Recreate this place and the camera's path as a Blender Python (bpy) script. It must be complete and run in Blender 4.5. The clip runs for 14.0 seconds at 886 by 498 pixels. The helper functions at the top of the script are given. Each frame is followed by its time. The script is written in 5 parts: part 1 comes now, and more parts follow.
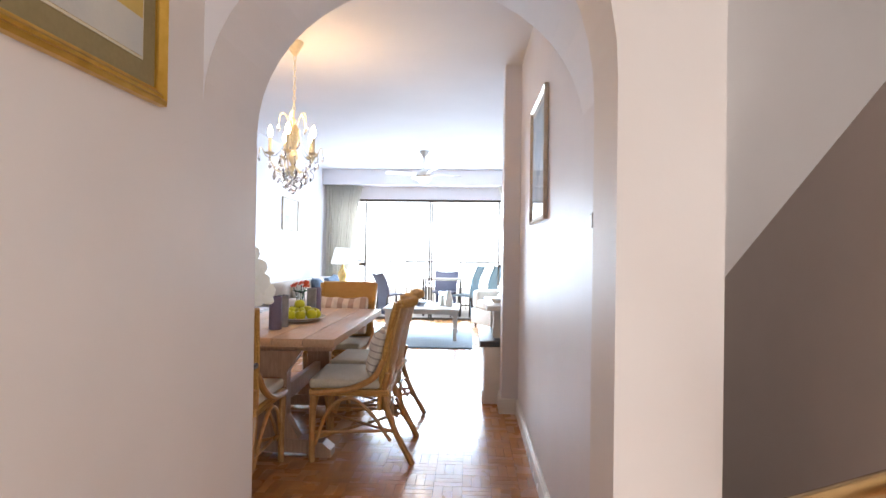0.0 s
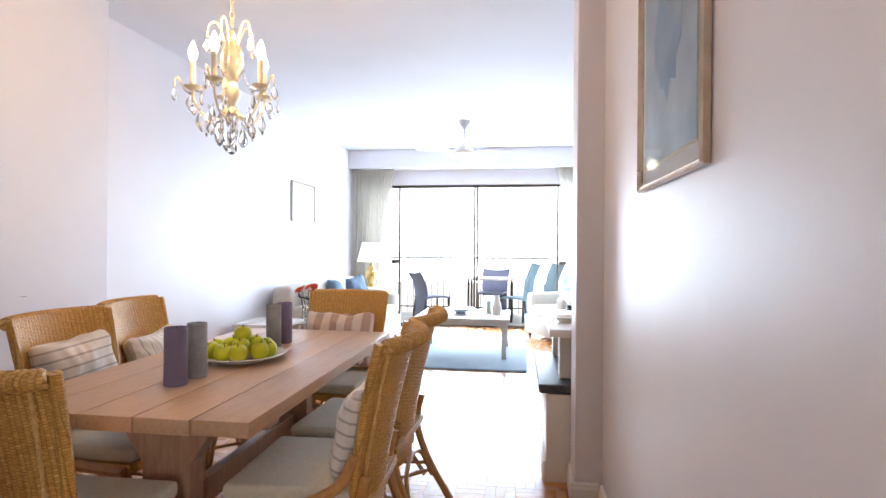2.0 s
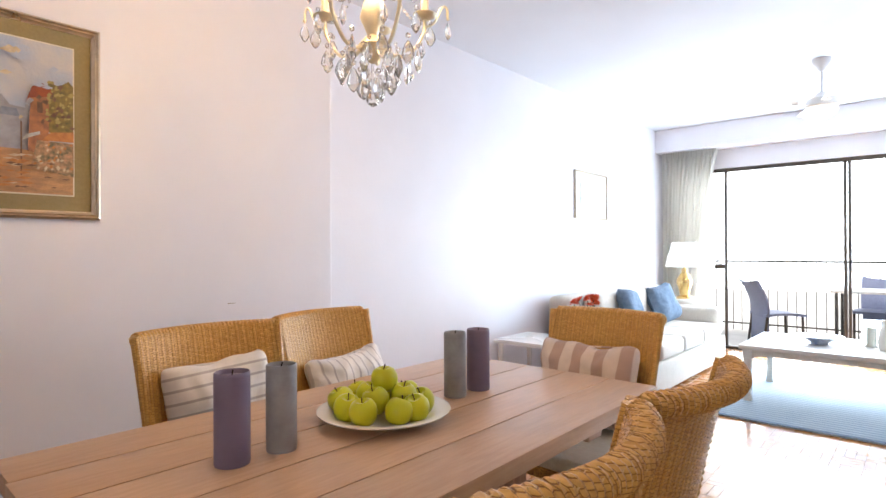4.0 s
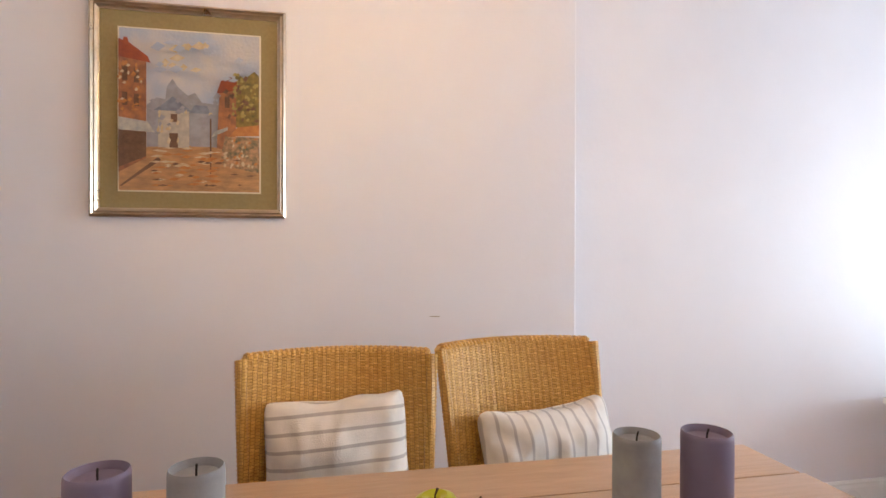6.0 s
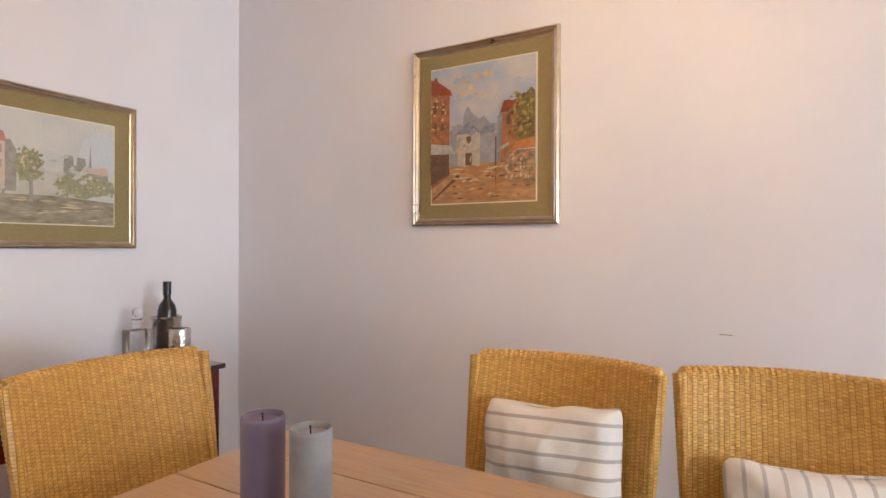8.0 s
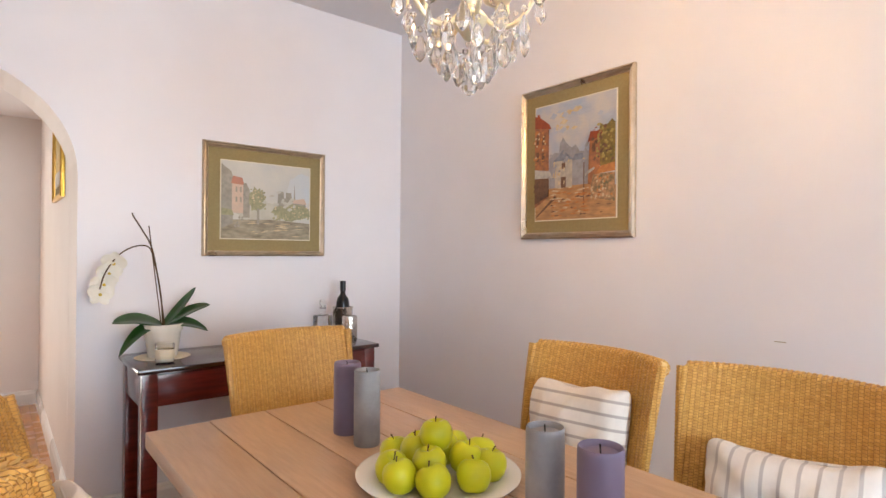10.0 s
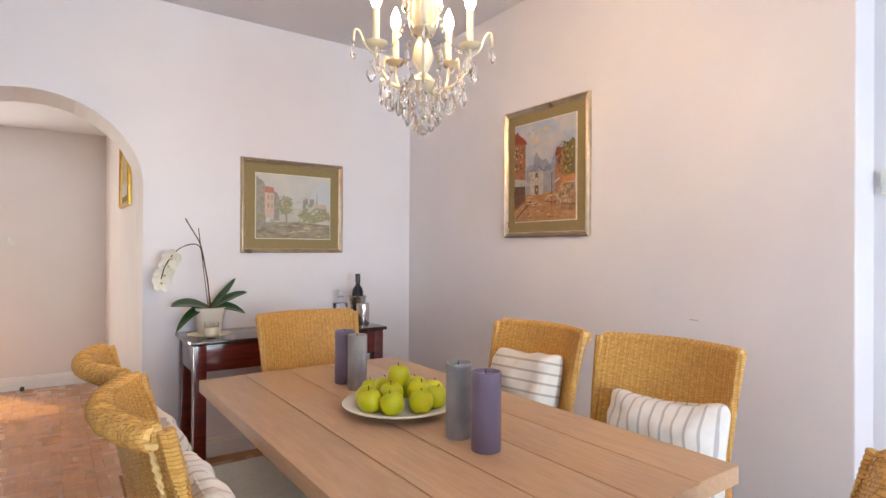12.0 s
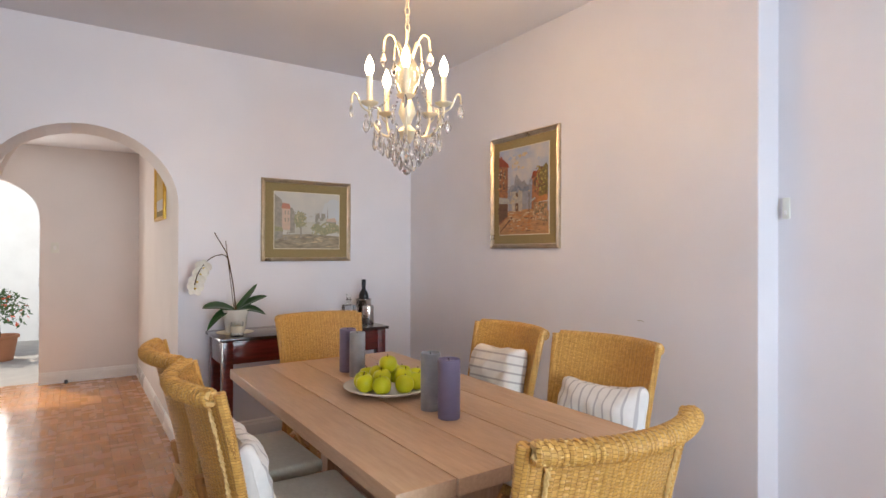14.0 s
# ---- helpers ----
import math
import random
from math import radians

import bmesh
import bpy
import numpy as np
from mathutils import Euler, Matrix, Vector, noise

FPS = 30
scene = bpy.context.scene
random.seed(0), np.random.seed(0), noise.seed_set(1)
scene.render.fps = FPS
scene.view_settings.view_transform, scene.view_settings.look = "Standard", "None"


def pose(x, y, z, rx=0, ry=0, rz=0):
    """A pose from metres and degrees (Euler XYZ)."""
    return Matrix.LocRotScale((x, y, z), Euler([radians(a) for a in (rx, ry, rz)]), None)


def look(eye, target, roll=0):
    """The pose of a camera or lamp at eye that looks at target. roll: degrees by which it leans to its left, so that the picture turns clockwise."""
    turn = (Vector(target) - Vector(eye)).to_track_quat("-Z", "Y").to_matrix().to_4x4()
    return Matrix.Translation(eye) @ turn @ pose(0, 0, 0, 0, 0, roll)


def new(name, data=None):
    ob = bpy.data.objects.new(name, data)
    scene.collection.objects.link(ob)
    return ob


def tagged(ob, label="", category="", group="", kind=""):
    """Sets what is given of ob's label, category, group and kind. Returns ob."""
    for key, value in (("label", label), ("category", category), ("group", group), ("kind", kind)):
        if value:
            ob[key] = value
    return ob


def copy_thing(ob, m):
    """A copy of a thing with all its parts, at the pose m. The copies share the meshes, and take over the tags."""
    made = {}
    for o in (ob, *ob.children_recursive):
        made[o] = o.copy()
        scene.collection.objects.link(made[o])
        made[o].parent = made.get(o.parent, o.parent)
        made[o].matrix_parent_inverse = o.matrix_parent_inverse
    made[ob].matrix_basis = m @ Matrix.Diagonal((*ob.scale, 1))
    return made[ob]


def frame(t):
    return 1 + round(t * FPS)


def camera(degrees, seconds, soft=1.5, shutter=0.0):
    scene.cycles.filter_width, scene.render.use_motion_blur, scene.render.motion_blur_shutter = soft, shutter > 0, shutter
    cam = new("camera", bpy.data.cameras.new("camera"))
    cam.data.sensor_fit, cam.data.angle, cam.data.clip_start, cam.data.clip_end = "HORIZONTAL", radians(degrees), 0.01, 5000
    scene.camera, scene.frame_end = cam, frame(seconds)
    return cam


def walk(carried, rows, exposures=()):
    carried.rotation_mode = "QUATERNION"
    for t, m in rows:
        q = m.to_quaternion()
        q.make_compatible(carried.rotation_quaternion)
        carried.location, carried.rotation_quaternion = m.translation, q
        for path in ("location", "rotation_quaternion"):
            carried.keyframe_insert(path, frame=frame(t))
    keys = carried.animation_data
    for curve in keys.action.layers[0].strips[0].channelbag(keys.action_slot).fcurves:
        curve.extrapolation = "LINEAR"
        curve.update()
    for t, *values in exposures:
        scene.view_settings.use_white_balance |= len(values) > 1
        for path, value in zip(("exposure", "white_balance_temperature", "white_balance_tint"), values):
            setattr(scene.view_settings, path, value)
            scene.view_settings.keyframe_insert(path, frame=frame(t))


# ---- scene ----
cam = camera(77.5, 14.0)
PATH = [
    (0, (-0.018, 0.122, 1.231), (-0.114, 2.119, 1.242), 0.8),
    (0.5, (-0.004, 0.524, 1.241), (-0.098, 2.522, 1.241), 0.4),
    (1, (-0.002, 0.898, 1.247), (-0.128, 2.894, 1.234), 0.3),
    (1.5, (-0.006, 1.304, 1.231), (-0.169, 3.297, 1.223), 0.3),
    (2, (-0.014, 1.692, 1.23), (-0.299, 3.671, 1.221), 0.4),
    (2.5, (-0.054, 2.05, 1.217), (-0.558, 3.985, 1.205), 0.5),
    (3, (-0.061, 2.38, 1.197), (-0.825, 4.228, 1.187), 0.5),
    (3.5, (-0.069, 2.67, 1.211), (-1.155, 4.349, 1.196), 0.6),
    (3.7, (-0.043, 2.74, 1.207), (-1.229, 4.35, 1.199), 0.2),
    (5.8, (-0.411, 3.685, 1.222), (-2.339, 4.215, 1.22), 0.1),
    (6, (-0.434, 3.742, 1.228), (-2.395, 4.132, 1.22), 0.1),
    (6.5, (-0.473, 3.839, 1.254), (-2.473, 3.822, 1.252), 0.2),
    (7, (-0.469, 3.94, 1.25), (-2.434, 3.566, 1.25), 0.3),
    (7.5, (-0.46, 4.065, 1.255), (-2.324, 3.342, 1.246), 0.2),
    (8, (-0.515, 4.206, 1.24), (-2.251, 3.213, 1.234), 0.2),
    (8.5, (-0.519, 4.352, 1.253), (-2.095, 3.121, 1.24), 0.2),
    (8.7, (-0.538, 4.42, 1.237), (-2.058, 3.121, 1.24), 0.4),
    (10.8, (-0.327, 5.053, 1.271), (-1.526, 3.452, 1.271), 0.3),
    (11, (-0.317, 5.099, 1.262), (-1.511, 3.495, 1.265), 0.4),
    (11.5, (-0.306, 5.259, 1.246), (-1.487, 3.645, 1.247), 0.4),
    (12, (-0.281, 5.391, 1.252), (-1.439, 3.76, 1.257), 0.3),
    (12.5, (-0.22, 5.499, 1.254), (-1.355, 3.852, 1.256), 0.2),
    (13, (-0.153, 5.609, 1.26), (-1.278, 3.956, 1.266), 0.3),
    (13.5, (-0.125, 5.724, 1.283), (-1.246, 4.068, 1.292), 0.4),
    (14, (-0.126, 5.85, 1.31), (-1.24, 4.19, 1.317), 0.2),
]
EXPOSURES = [(0.0, -0.34, 6200, 10), (2.0, -0.18, 6150, 10), (3.5, -0.13, 6250, 10), (6.5, -0.22, 6700, 10), (8.5, -0.12, 6750, 10), (11.0, 0.0, 6600, 10), (11.5, -0.06, 6580, 10), (13.0, -0.34, 6480, 10), (14.0, -0.47, 6500, 10)]
walk(cam, [(t, look(eye, target, roll)) for t, eye, target, roll in PATH], EXPOSURES)

# ---- world and lights ----
world = bpy.data.worlds.new("sky")
world.use_nodes = True
scene.world = world
wn = world.node_tree.nodes
sky = wn.new("ShaderNodeTexSky")
sky.sky_type = 'NISHITA'
sky.sun_disc = False
sky.sun_elevation, sky.sun_rotation = radians(52), radians(150)
wn["Background"].inputs["Strength"].default_value = 0.15
world.node_tree.links.new(sky.outputs[0], wn["Background"].inputs["Color"])

sun = new("sun", bpy.data.lights.new("sun", 'SUN'))
sun.data.energy, sun.data.angle, sun.data.color = 4.0, radians(0.5), (1.0, 0.95, 0.88)
sun.matrix_basis = look((0, 0, 10), (0 - math.sin(radians(150)) * 6, -math.cos(radians(150)) * 6, 10 - 9.0))


def area_lamp(name, place, target, w, h, watts, colour):
    lamp = new(name, bpy.data.lights.new(name, 'AREA'))
    lamp.data.shape, lamp.data.size, lamp.data.size_y = 'RECTANGLE', w, h
    lamp.data.energy, lamp.data.color = watts, colour
    lamp.matrix_basis = look(place, target)
    return lamp


area_lamp("window_daylight", (-0.5, 10.02, 1.12), (-0.5, 0, 1.0), 2.5, 2.0, 270, (0.66, 0.83, 1.0))
area_lamp("door_daylight", (0.72, -0.70, 1.1), (0.75, 3, 1.5), 0.7, 1.8, 32, (1.0, 0.96, 0.90))


# fill lamp added to brighten the upper stairwell; no window known there
area_lamp("stair_window_daylight", (1.64, -0.80, 1.98), (1.64, 3, 1.9), 0.45, 0.9, 26, (1.0, 0.97, 0.93))


def bulb_light(name, place, watts, colour, radius):
    lamp = new(name, bpy.data.lights.new(name, 'POINT'))
    lamp.data.energy, lamp.data.color, lamp.data.shadow_soft_size = watts, colour, radius
    lamp.matrix_basis = Matrix.Translation(place)
    return lamp


# ---- materials ----
def ramp2(nt, fac, c1, c2, lo=0.3, hi=0.7):
    r = nt.nodes.new("ShaderNodeValToRGB")
    r.color_ramp.elements[0].color, r.color_ramp.elements[1].color = (*c1, 1), (*c2, 1)
    r.color_ramp.elements[0].position, r.color_ramp.elements[1].position = lo, hi
    nt.links.new(fac, r.inputs[0])
    return r.outputs[0]


def mat(name, c1, c2=None, scale=6.0, rough=0.5, metal=0.0, bump=0.0, bump_scale=60.0, stretch=(1, 1, 1), coat=0.0,
        sheen=0.0, vary=0.0, island=False, rough_var=0.08, transmission=0.0, ior=1.45, subsurf=0.0):
    """Principled paint, wood, cloth: two tones by noise at two scales, fine relief, patchy gloss."""
    m = bpy.data.materials.new(name)
    m.use_nodes = True
    nt = m.node_tree
    p = nt.nodes["Principled BSDF"]
    L = nt.links.new
    if c2 is None:
        c2 = tuple(0.88 * c for c in c1)
    tc = nt.nodes.new("ShaderNodeTexCoord")
    mp = nt.nodes.new("ShaderNodeMapping")
    mp.inputs["Scale"].default_value = stretch
    L(tc.outputs["Object"], mp.inputs[0])
    vec = mp.outputs[0]
    if vary > 0:
        rnd = nt.nodes.new("ShaderNodeNewGeometry" if island else "ShaderNodeObjectInfo")
        rout = rnd.outputs["Random Per Island"] if island else rnd.outputs["Random"]
        add = nt.nodes.new("ShaderNodeVectorMath")
        add.operation = 'MULTIPLY_ADD'
        L(rout, add.inputs[0])
        add.inputs[1].default_value = (17, 31, 13)
        L(vec, add.inputs[2])
        vec = add.outputs[0]
    n1 = nt.nodes.new("ShaderNodeTexNoise")
    n1.inputs["Scale"].default_value, n1.inputs["Detail"].default_value = scale, 6
    L(vec, n1.inputs["Vector"])
    col = ramp2(nt, n1.outputs["Fac"], c2, c1)
    n2 = nt.nodes.new("ShaderNodeTexNoise")
    n2.inputs["Scale"].default_value, n2.inputs["Detail"].default_value = scale * 0.17, 3
    L(vec, n2.inputs["Vector"])
    hsv = nt.nodes.new("ShaderNodeHueSaturation")
    mr = nt.nodes.new("ShaderNodeMapRange")
    mr.inputs["To Min"].default_value, mr.inputs["To Max"].default_value = 0.93, 1.07
    L(n2.outputs["Fac"], mr.inputs[0])
    val = mr.outputs[0]
    if vary > 0:
        mv = nt.nodes.new("ShaderNodeMapRange")
        mv.inputs["To Min"].default_value, mv.inputs["To Max"].default_value = 1 - vary, 1 + vary
        L(rout, mv.inputs[0])
        mul = nt.nodes.new("ShaderNodeMath")
        mul.operation = 'MULTIPLY'
        L(mv.outputs[0], mul.inputs[0]), L(val, mul.inputs[1])
        val = mul.outputs[0]
    L(val, hsv.inputs["Value"]), L(col, hsv.inputs["Color"])
    L(hsv.outputs[0], p.inputs["Base Color"])
    rr = nt.nodes.new("ShaderNodeMapRange")
    rr.inputs["To Min"].default_value, rr.inputs["To Max"].default_value = max(0.02, rough - rough_var), rough + rough_var
    L(n2.outputs["Fac"], rr.inputs[0]), L(rr.outputs[0], p.inputs["Roughness"])
    p.inputs["Metallic"].default_value = metal
    p.inputs["Coat Weight"].default_value = coat
    p.inputs["Coat Roughness"].default_value = 0.12
    p.inputs["Sheen Weight"].default_value = sheen
    p.inputs["Transmission Weight"].default_value = transmission
    p.inputs["IOR"].default_value = ior
    if subsurf:
        p.inputs["Subsurface Weight"].default_value = subsurf
        p.inputs["Subsurface Radius"].default_value = (0.02, 0.02, 0.02)
    if bump > 0:
        n3 = nt.nodes.new("ShaderNodeTexNoise")
        n3.inputs["Scale"].default_value, n3.inputs["Detail"].default_value = bump_scale, 4
        L(vec, n3.inputs["Vector"])
        b = nt.nodes.new("ShaderNodeBump")
        b.inputs["Strength"].default_value, b.inputs["Distance"].default_value = bump, 0.004
        L(n3.outputs["Fac"], b.inputs["Height"]), L(b.outputs[0], p.inputs["Normal"])
    return m


def striped(name, base, stripe, axis, pitch, share, rough=0.85, fine=None):
    """Woven cloth with stripes across one axis of the thing."""
    m = mat(name, base, tuple(0.93 * c for c in base), scale=40, rough=rough, bump=0.5, bump_scale=350, sheen=0.3)
    nt = m.node_tree
    L = nt.links.new
    p = nt.nodes["Principled BSDF"]
    old = p.inputs["Base Color"].links[0].from_socket
    tc = nt.nodes.new("ShaderNodeTexCoord")
    sep = nt.nodes.new("ShaderNodeSeparateXYZ")
    L(tc.outputs["Object"], sep.inputs[0])
    a = nt.nodes.new("ShaderNodeMath")
    a.operation = 'MULTIPLY_ADD'
    a.inputs[1].default_value, a.inputs[2].default_value = 1 / pitch, 40.3
    L(sep.outputs[axis], a.inputs[0])
    f = nt.nodes.new("ShaderNodeMath")
    f.operation = 'FRACT'
    L(a.outputs[0], f.inputs[0])
    r = nt.nodes.new("ShaderNodeValToRGB")
    e = r.color_ramp.elements
    e[0].position, e[0].color = 0.5 - share / 2 - 0.04, (0, 0, 0, 1)
    e[1].position, e[1].color = 0.5 - share / 2, (1, 1, 1, 1)
    x = e.new(0.5 + share / 2)
    x.color = (1, 1, 1, 1)
    x = e.new(0.5 + share / 2 + 0.04)
    x.color = (0, 0, 0, 1)
    L(f.outputs[0], r.inputs[0])
    mix = nt.nodes.new("ShaderNodeMix")
    mix.data_type = 'RGBA'
    L(r.outputs[0], mix.inputs[0]), L(old, mix.inputs[6])
    mix.inputs[7].default_value = (*stripe, 1)
    L(mix.outputs[2], p.inputs["Base Color"])
    return m


def glow(name, colour, strength):
    m = bpy.data.materials.new(name)
    m.use_nodes = True
    p = m.node_tree.nodes["Principled BSDF"]
    p.inputs["Base Color"].default_value = (*colour, 1)
    p.inputs["Emission Color"].default_value = (*colour, 1)
    p.inputs["Emission Strength"].default_value = strength
    return m


def glass(name, tint=(1, 1, 1), rough=0.0, ior=1.45):
    m = bpy.data.materials.new(name)
    m.use_nodes = True
    p = m.node_tree.nodes["Principled BSDF"]
    p.inputs["Base Color"].default_value = (*tint, 1)
    p.inputs["Roughness"].default_value = rough
    p.inputs["Transmission Weight"].default_value = 1
    p.inputs["IOR"].default_value = ior
    return m


M_WALL = mat("wall_paint", (0.775, 0.755, 0.785), (0.745, 0.725, 0.755), scale=3, rough=0.42, bump=0.12, bump_scale=45)
M_WARM = mat("hall_paint", (0.78, 0.72, 0.68), (0.75, 0.69, 0.65), scale=3, rough=0.5, bump=0.12, bump_scale=45)
# stairwell shade is put into this darker, browner base colour
M_STAIR = mat("stair_shaded_paint", (0.56, 0.46, 0.40), (0.52, 0.43, 0.37), scale=3, rough=0.5, bump=0.1)
M_CEIL = mat("ceiling_paint", (0.76, 0.755, 0.785), (0.73, 0.725, 0.755), scale=2, rough=0.7, bump=0.1, bump_scale=80)
M_WHITE = mat("white_gloss_paint", (0.82, 0.80, 0.77), (0.78, 0.76, 0.73), scale=8, rough=0.28, bump=0.06)
M_SLATE = mat("slate", (0.10, 0.105, 0.12), (0.06, 0.065, 0.075), scale=14, rough=0.45, bump=0.4, bump_scale=60)
PARQ = dict(c1=(0.51, 0.220, 0.062), c2=(0.44, 0.182, 0.050), scale=14, rough=0.27, stretch=(1, 1, 1), bump=0.08, bump_scale=140, vary=0.10, coat=0.45)
M_PARQ = mat("parquet_block", **PARQ)
M_PARQ_REST = mat("parquet_field", island=True, **PARQ)
M_BED = mat("parquet_bed", (0.16, 0.07, 0.03), rough=0.8)
M_TABLE = mat("table_oak", (0.56, 0.365, 0.225), (0.475, 0.30, 0.18), scale=16, rough=0.36, stretch=(6, 0.6, 6), bump=0.18, bump_scale=60, vary=0.08)
M_LEGWOOD = mat("trestle_oak", (0.48, 0.31, 0.21), (0.36, 0.22, 0.145), scale=16, rough=0.42, stretch=(5, 5, 0.7), bump=0.2, bump_scale=60)
M_WICKER = mat("wicker", (0.80, 0.49, 0.145), (0.66, 0.37, 0.095), scale=60, rough=0.4, bump=0.25, bump_scale=300, stretch=(1, 1, 2))
nt = M_WICKER.node_tree
tc, sp, cb, bk = (nt.nodes.new(k) for k in ("ShaderNodeTexCoord", "ShaderNodeSeparateXYZ", "ShaderNodeCombineXYZ", "ShaderNodeTexBrick"))
nt.links.new(tc.outputs["Object"], sp.inputs[0])
nt.links.new(sp.outputs[2], cb.inputs[0]), nt.links.new(sp.outputs[0], cb.inputs[1])
nt.links.new(cb.outputs[0], bk.inputs["Vector"])
for k, v in (("Scale", 1.0), ("Brick Width", 0.0080), ("Row Height", 0.0115), ("Mortar Size", 0.0009), ("Mortar Smooth", 0.9), ("Bias", 0.0)):
    bk.inputs[k].default_value = v
bk.offset = 0.5
sv, sm = nt.nodes.new("ShaderNodeMath"), nt.nodes.new("ShaderNodeMath")
sv.operation, sm.operation = 'MULTIPLY', 'SINE'
sv.inputs[1].default_value = 2 * math.pi / 0.0190
nt.links.new(sp.outputs[0], sv.inputs[0]), nt.links.new(sv.outputs[0], sm.inputs[0])
rib = ramp2(nt, sm.outputs[0], (0.92, 0.89, 0.85), (1.0, 1.0, 1.0), 0.0, 0.55)
mv = nt.nodes.new("ShaderNodeMapRange")
mv.inputs["From Min"].default_value = -1.0
nt.links.new(sm.outputs[0], mv.inputs[0])
bk.inputs["Color1"].default_value, bk.inputs["Color2"].default_value, bk.inputs["Mortar"].default_value = (1.0, 1.0, 1.0, 1), (0.86, 0.82, 0.76, 1), (0.46, 0.33, 0.20, 1)
pb = nt.nodes["Principled BSDF"]
mu = nt.nodes.new("ShaderNodeMix")
mu.data_type, mu.blend_type = 'RGBA', 'MULTIPLY'
mu.inputs[0].default_value = 1.0
nt.links.new(pb.inputs["Base Color"].links[0].from_socket, mu.inputs[6]), nt.links.new(bk.outputs["Color"], mu.inputs[7])
mw = nt.nodes.new("ShaderNodeMix")
mw.data_type, mw.blend_type = 'RGBA', 'MULTIPLY'
mw.inputs[0].default_value = 1.0
nt.links.new(mu.outputs[2], mw.inputs[6]), nt.links.new(rib, mw.inputs[7])
nt.links.new(mw.outputs[2], pb.inputs["Base Color"])
bp = nt.nodes.new("ShaderNodeBump")
bp.invert = True
bp.inputs["Strength"].default_value, bp.inputs["Distance"].default_value = 0.8, 0.003
nt.links.new(bk.outputs["Fac"], bp.inputs["Height"]), nt.nodes.remove(pb.inputs["Normal"].links[0].from_node) if pb.inputs["Normal"].links else None
b2 = nt.nodes.new("ShaderNodeBump")
b2.inputs["Strength"].default_value, b2.inputs["Distance"].default_value = 0.3, 0.004
nt.links.new(mv.outputs[0], b2.inputs["Height"]), nt.links.new(bp.outputs[0], b2.inputs["Normal"]), nt.links.new(b2.outputs[0], pb.inputs["Normal"])
M_RIM = mat("wicker_braid", (0.78, 0.53, 0.22), (0.60, 0.38, 0.13), scale=60, rough=0.4, bump=0.35, bump_scale=300)
M_CANE = mat("rattan_cane", (0.54, 0.29, 0.10), (0.42, 0.20, 0.06), scale=30, rough=0.3, bump=0.1, coat=0.3)
M_PAD = mat("seat_cloth", (0.68, 0.62, 0.50), (0.60, 0.54, 0.42), scale=70, rough=0.9, bump=0.6, bump_scale=260, sheen=0.3)
M_MAHOG = mat("mahogany", (0.13, 0.016, 0.014), (0.07, 0.009, 0.009), scale=10, rough=0.2, stretch=(0.6, 6, 6), coat=0.5)
M_MAHOG_TOP = mat("mahogany_top", (0.045, 0.014, 0.012), (0.025, 0.008, 0.008), scale=10, rough=0.16, stretch=(0.6, 6, 6), coat=0.5)
M_PURPLE = mat("purple_wax", (0.205, 0.165, 0.24), (0.165, 0.13, 0.20), scale=9, rough=0.5, subsurf=0.1, bump=0.1, bump_scale=30)
M_GREYWAX = mat("grey_wax", (0.33, 0.325, 0.33), (0.23, 0.225, 0.235), scale=22, rough=0.55, subsurf=0.1, bump=0.25, bump_scale=40)
M_WICK = mat("burnt_wick", (0.02, 0.015, 0.012), rough=0.9)
M_APPLE = mat("green_apple", (0.67, 0.63, 0.015), (0.50, 0.53, 0.010), scale=9, rough=0.34, vary=0.16, coat=0.05)
M_CHINA = mat("cream_china", (0.80, 0.76, 0.68), (0.76, 0.72, 0.64), scale=5, rough=0.16)
M_STEM = mat("brown_stem", (0.09, 0.05, 0.02), rough=0.8)
M_SILVER = mat("silver_gilt_frame", (0.62, 0.52, 0.40), (0.50, 0.41, 0.30), scale=25, rough=0.3, metal=0.9, bump=0.08)
M_GOLD = mat("gold_frame", (0.75, 0.48, 0.10), (0.6, 0.36, 0.06), scale=25, rough=0.3, metal=0.9)
M_MOUNT = mat("olive_mount", (0.29, 0.225, 0.105), (0.26, 0.20, 0.09), scale=90, rough=0.85, bump=0.1)
M_IVORY = mat("ivory_line", (0.75, 0.68, 0.52), rough=0.7)
M_BRASS = mat("brass", (0.72, 0.50, 0.22), (0.6, 0.4, 0.15), scale=12, rough=0.25, metal=1.0)
M_GILT = mat("pale_gilt", (0.86, 0.78, 0.58), (0.76, 0.66, 0.45), scale=30, rough=0.35, metal=0.25)
M_CANDLE_SLEEVE = mat("candle_sleeve", (0.80, 0.72, 0.55), rough=0.5)
M_BULB = glow("lit_bulb", (1.0, 0.82, 0.54), 60)
M_SHADE_LIT = glow("fan_lamp_glass", (1.0, 0.93, 0.82), 2.5)
M_CRYSTAL = glass("crystal", (1, 0.98, 0.95), 0.0, 1.55)
M_CRYSTAL.node_tree.nodes["Principled BSDF"].inputs["Transmission Weight"].default_value = 0.94
M_GLASS = glass("clear_glass", (0.97, 0.99, 0.98), 0.0, 1.45)
M_PANE = glass("window_glass", (1, 1, 1), 0.0, 1.02)
M_CURTAIN = mat("curtain_cloth", (0.74, 0.71, 0.65), (0.68, 0.65, 0.59), scale=60, rough=0.9, bump=0.4, bump_scale=300, sheen=0.3)
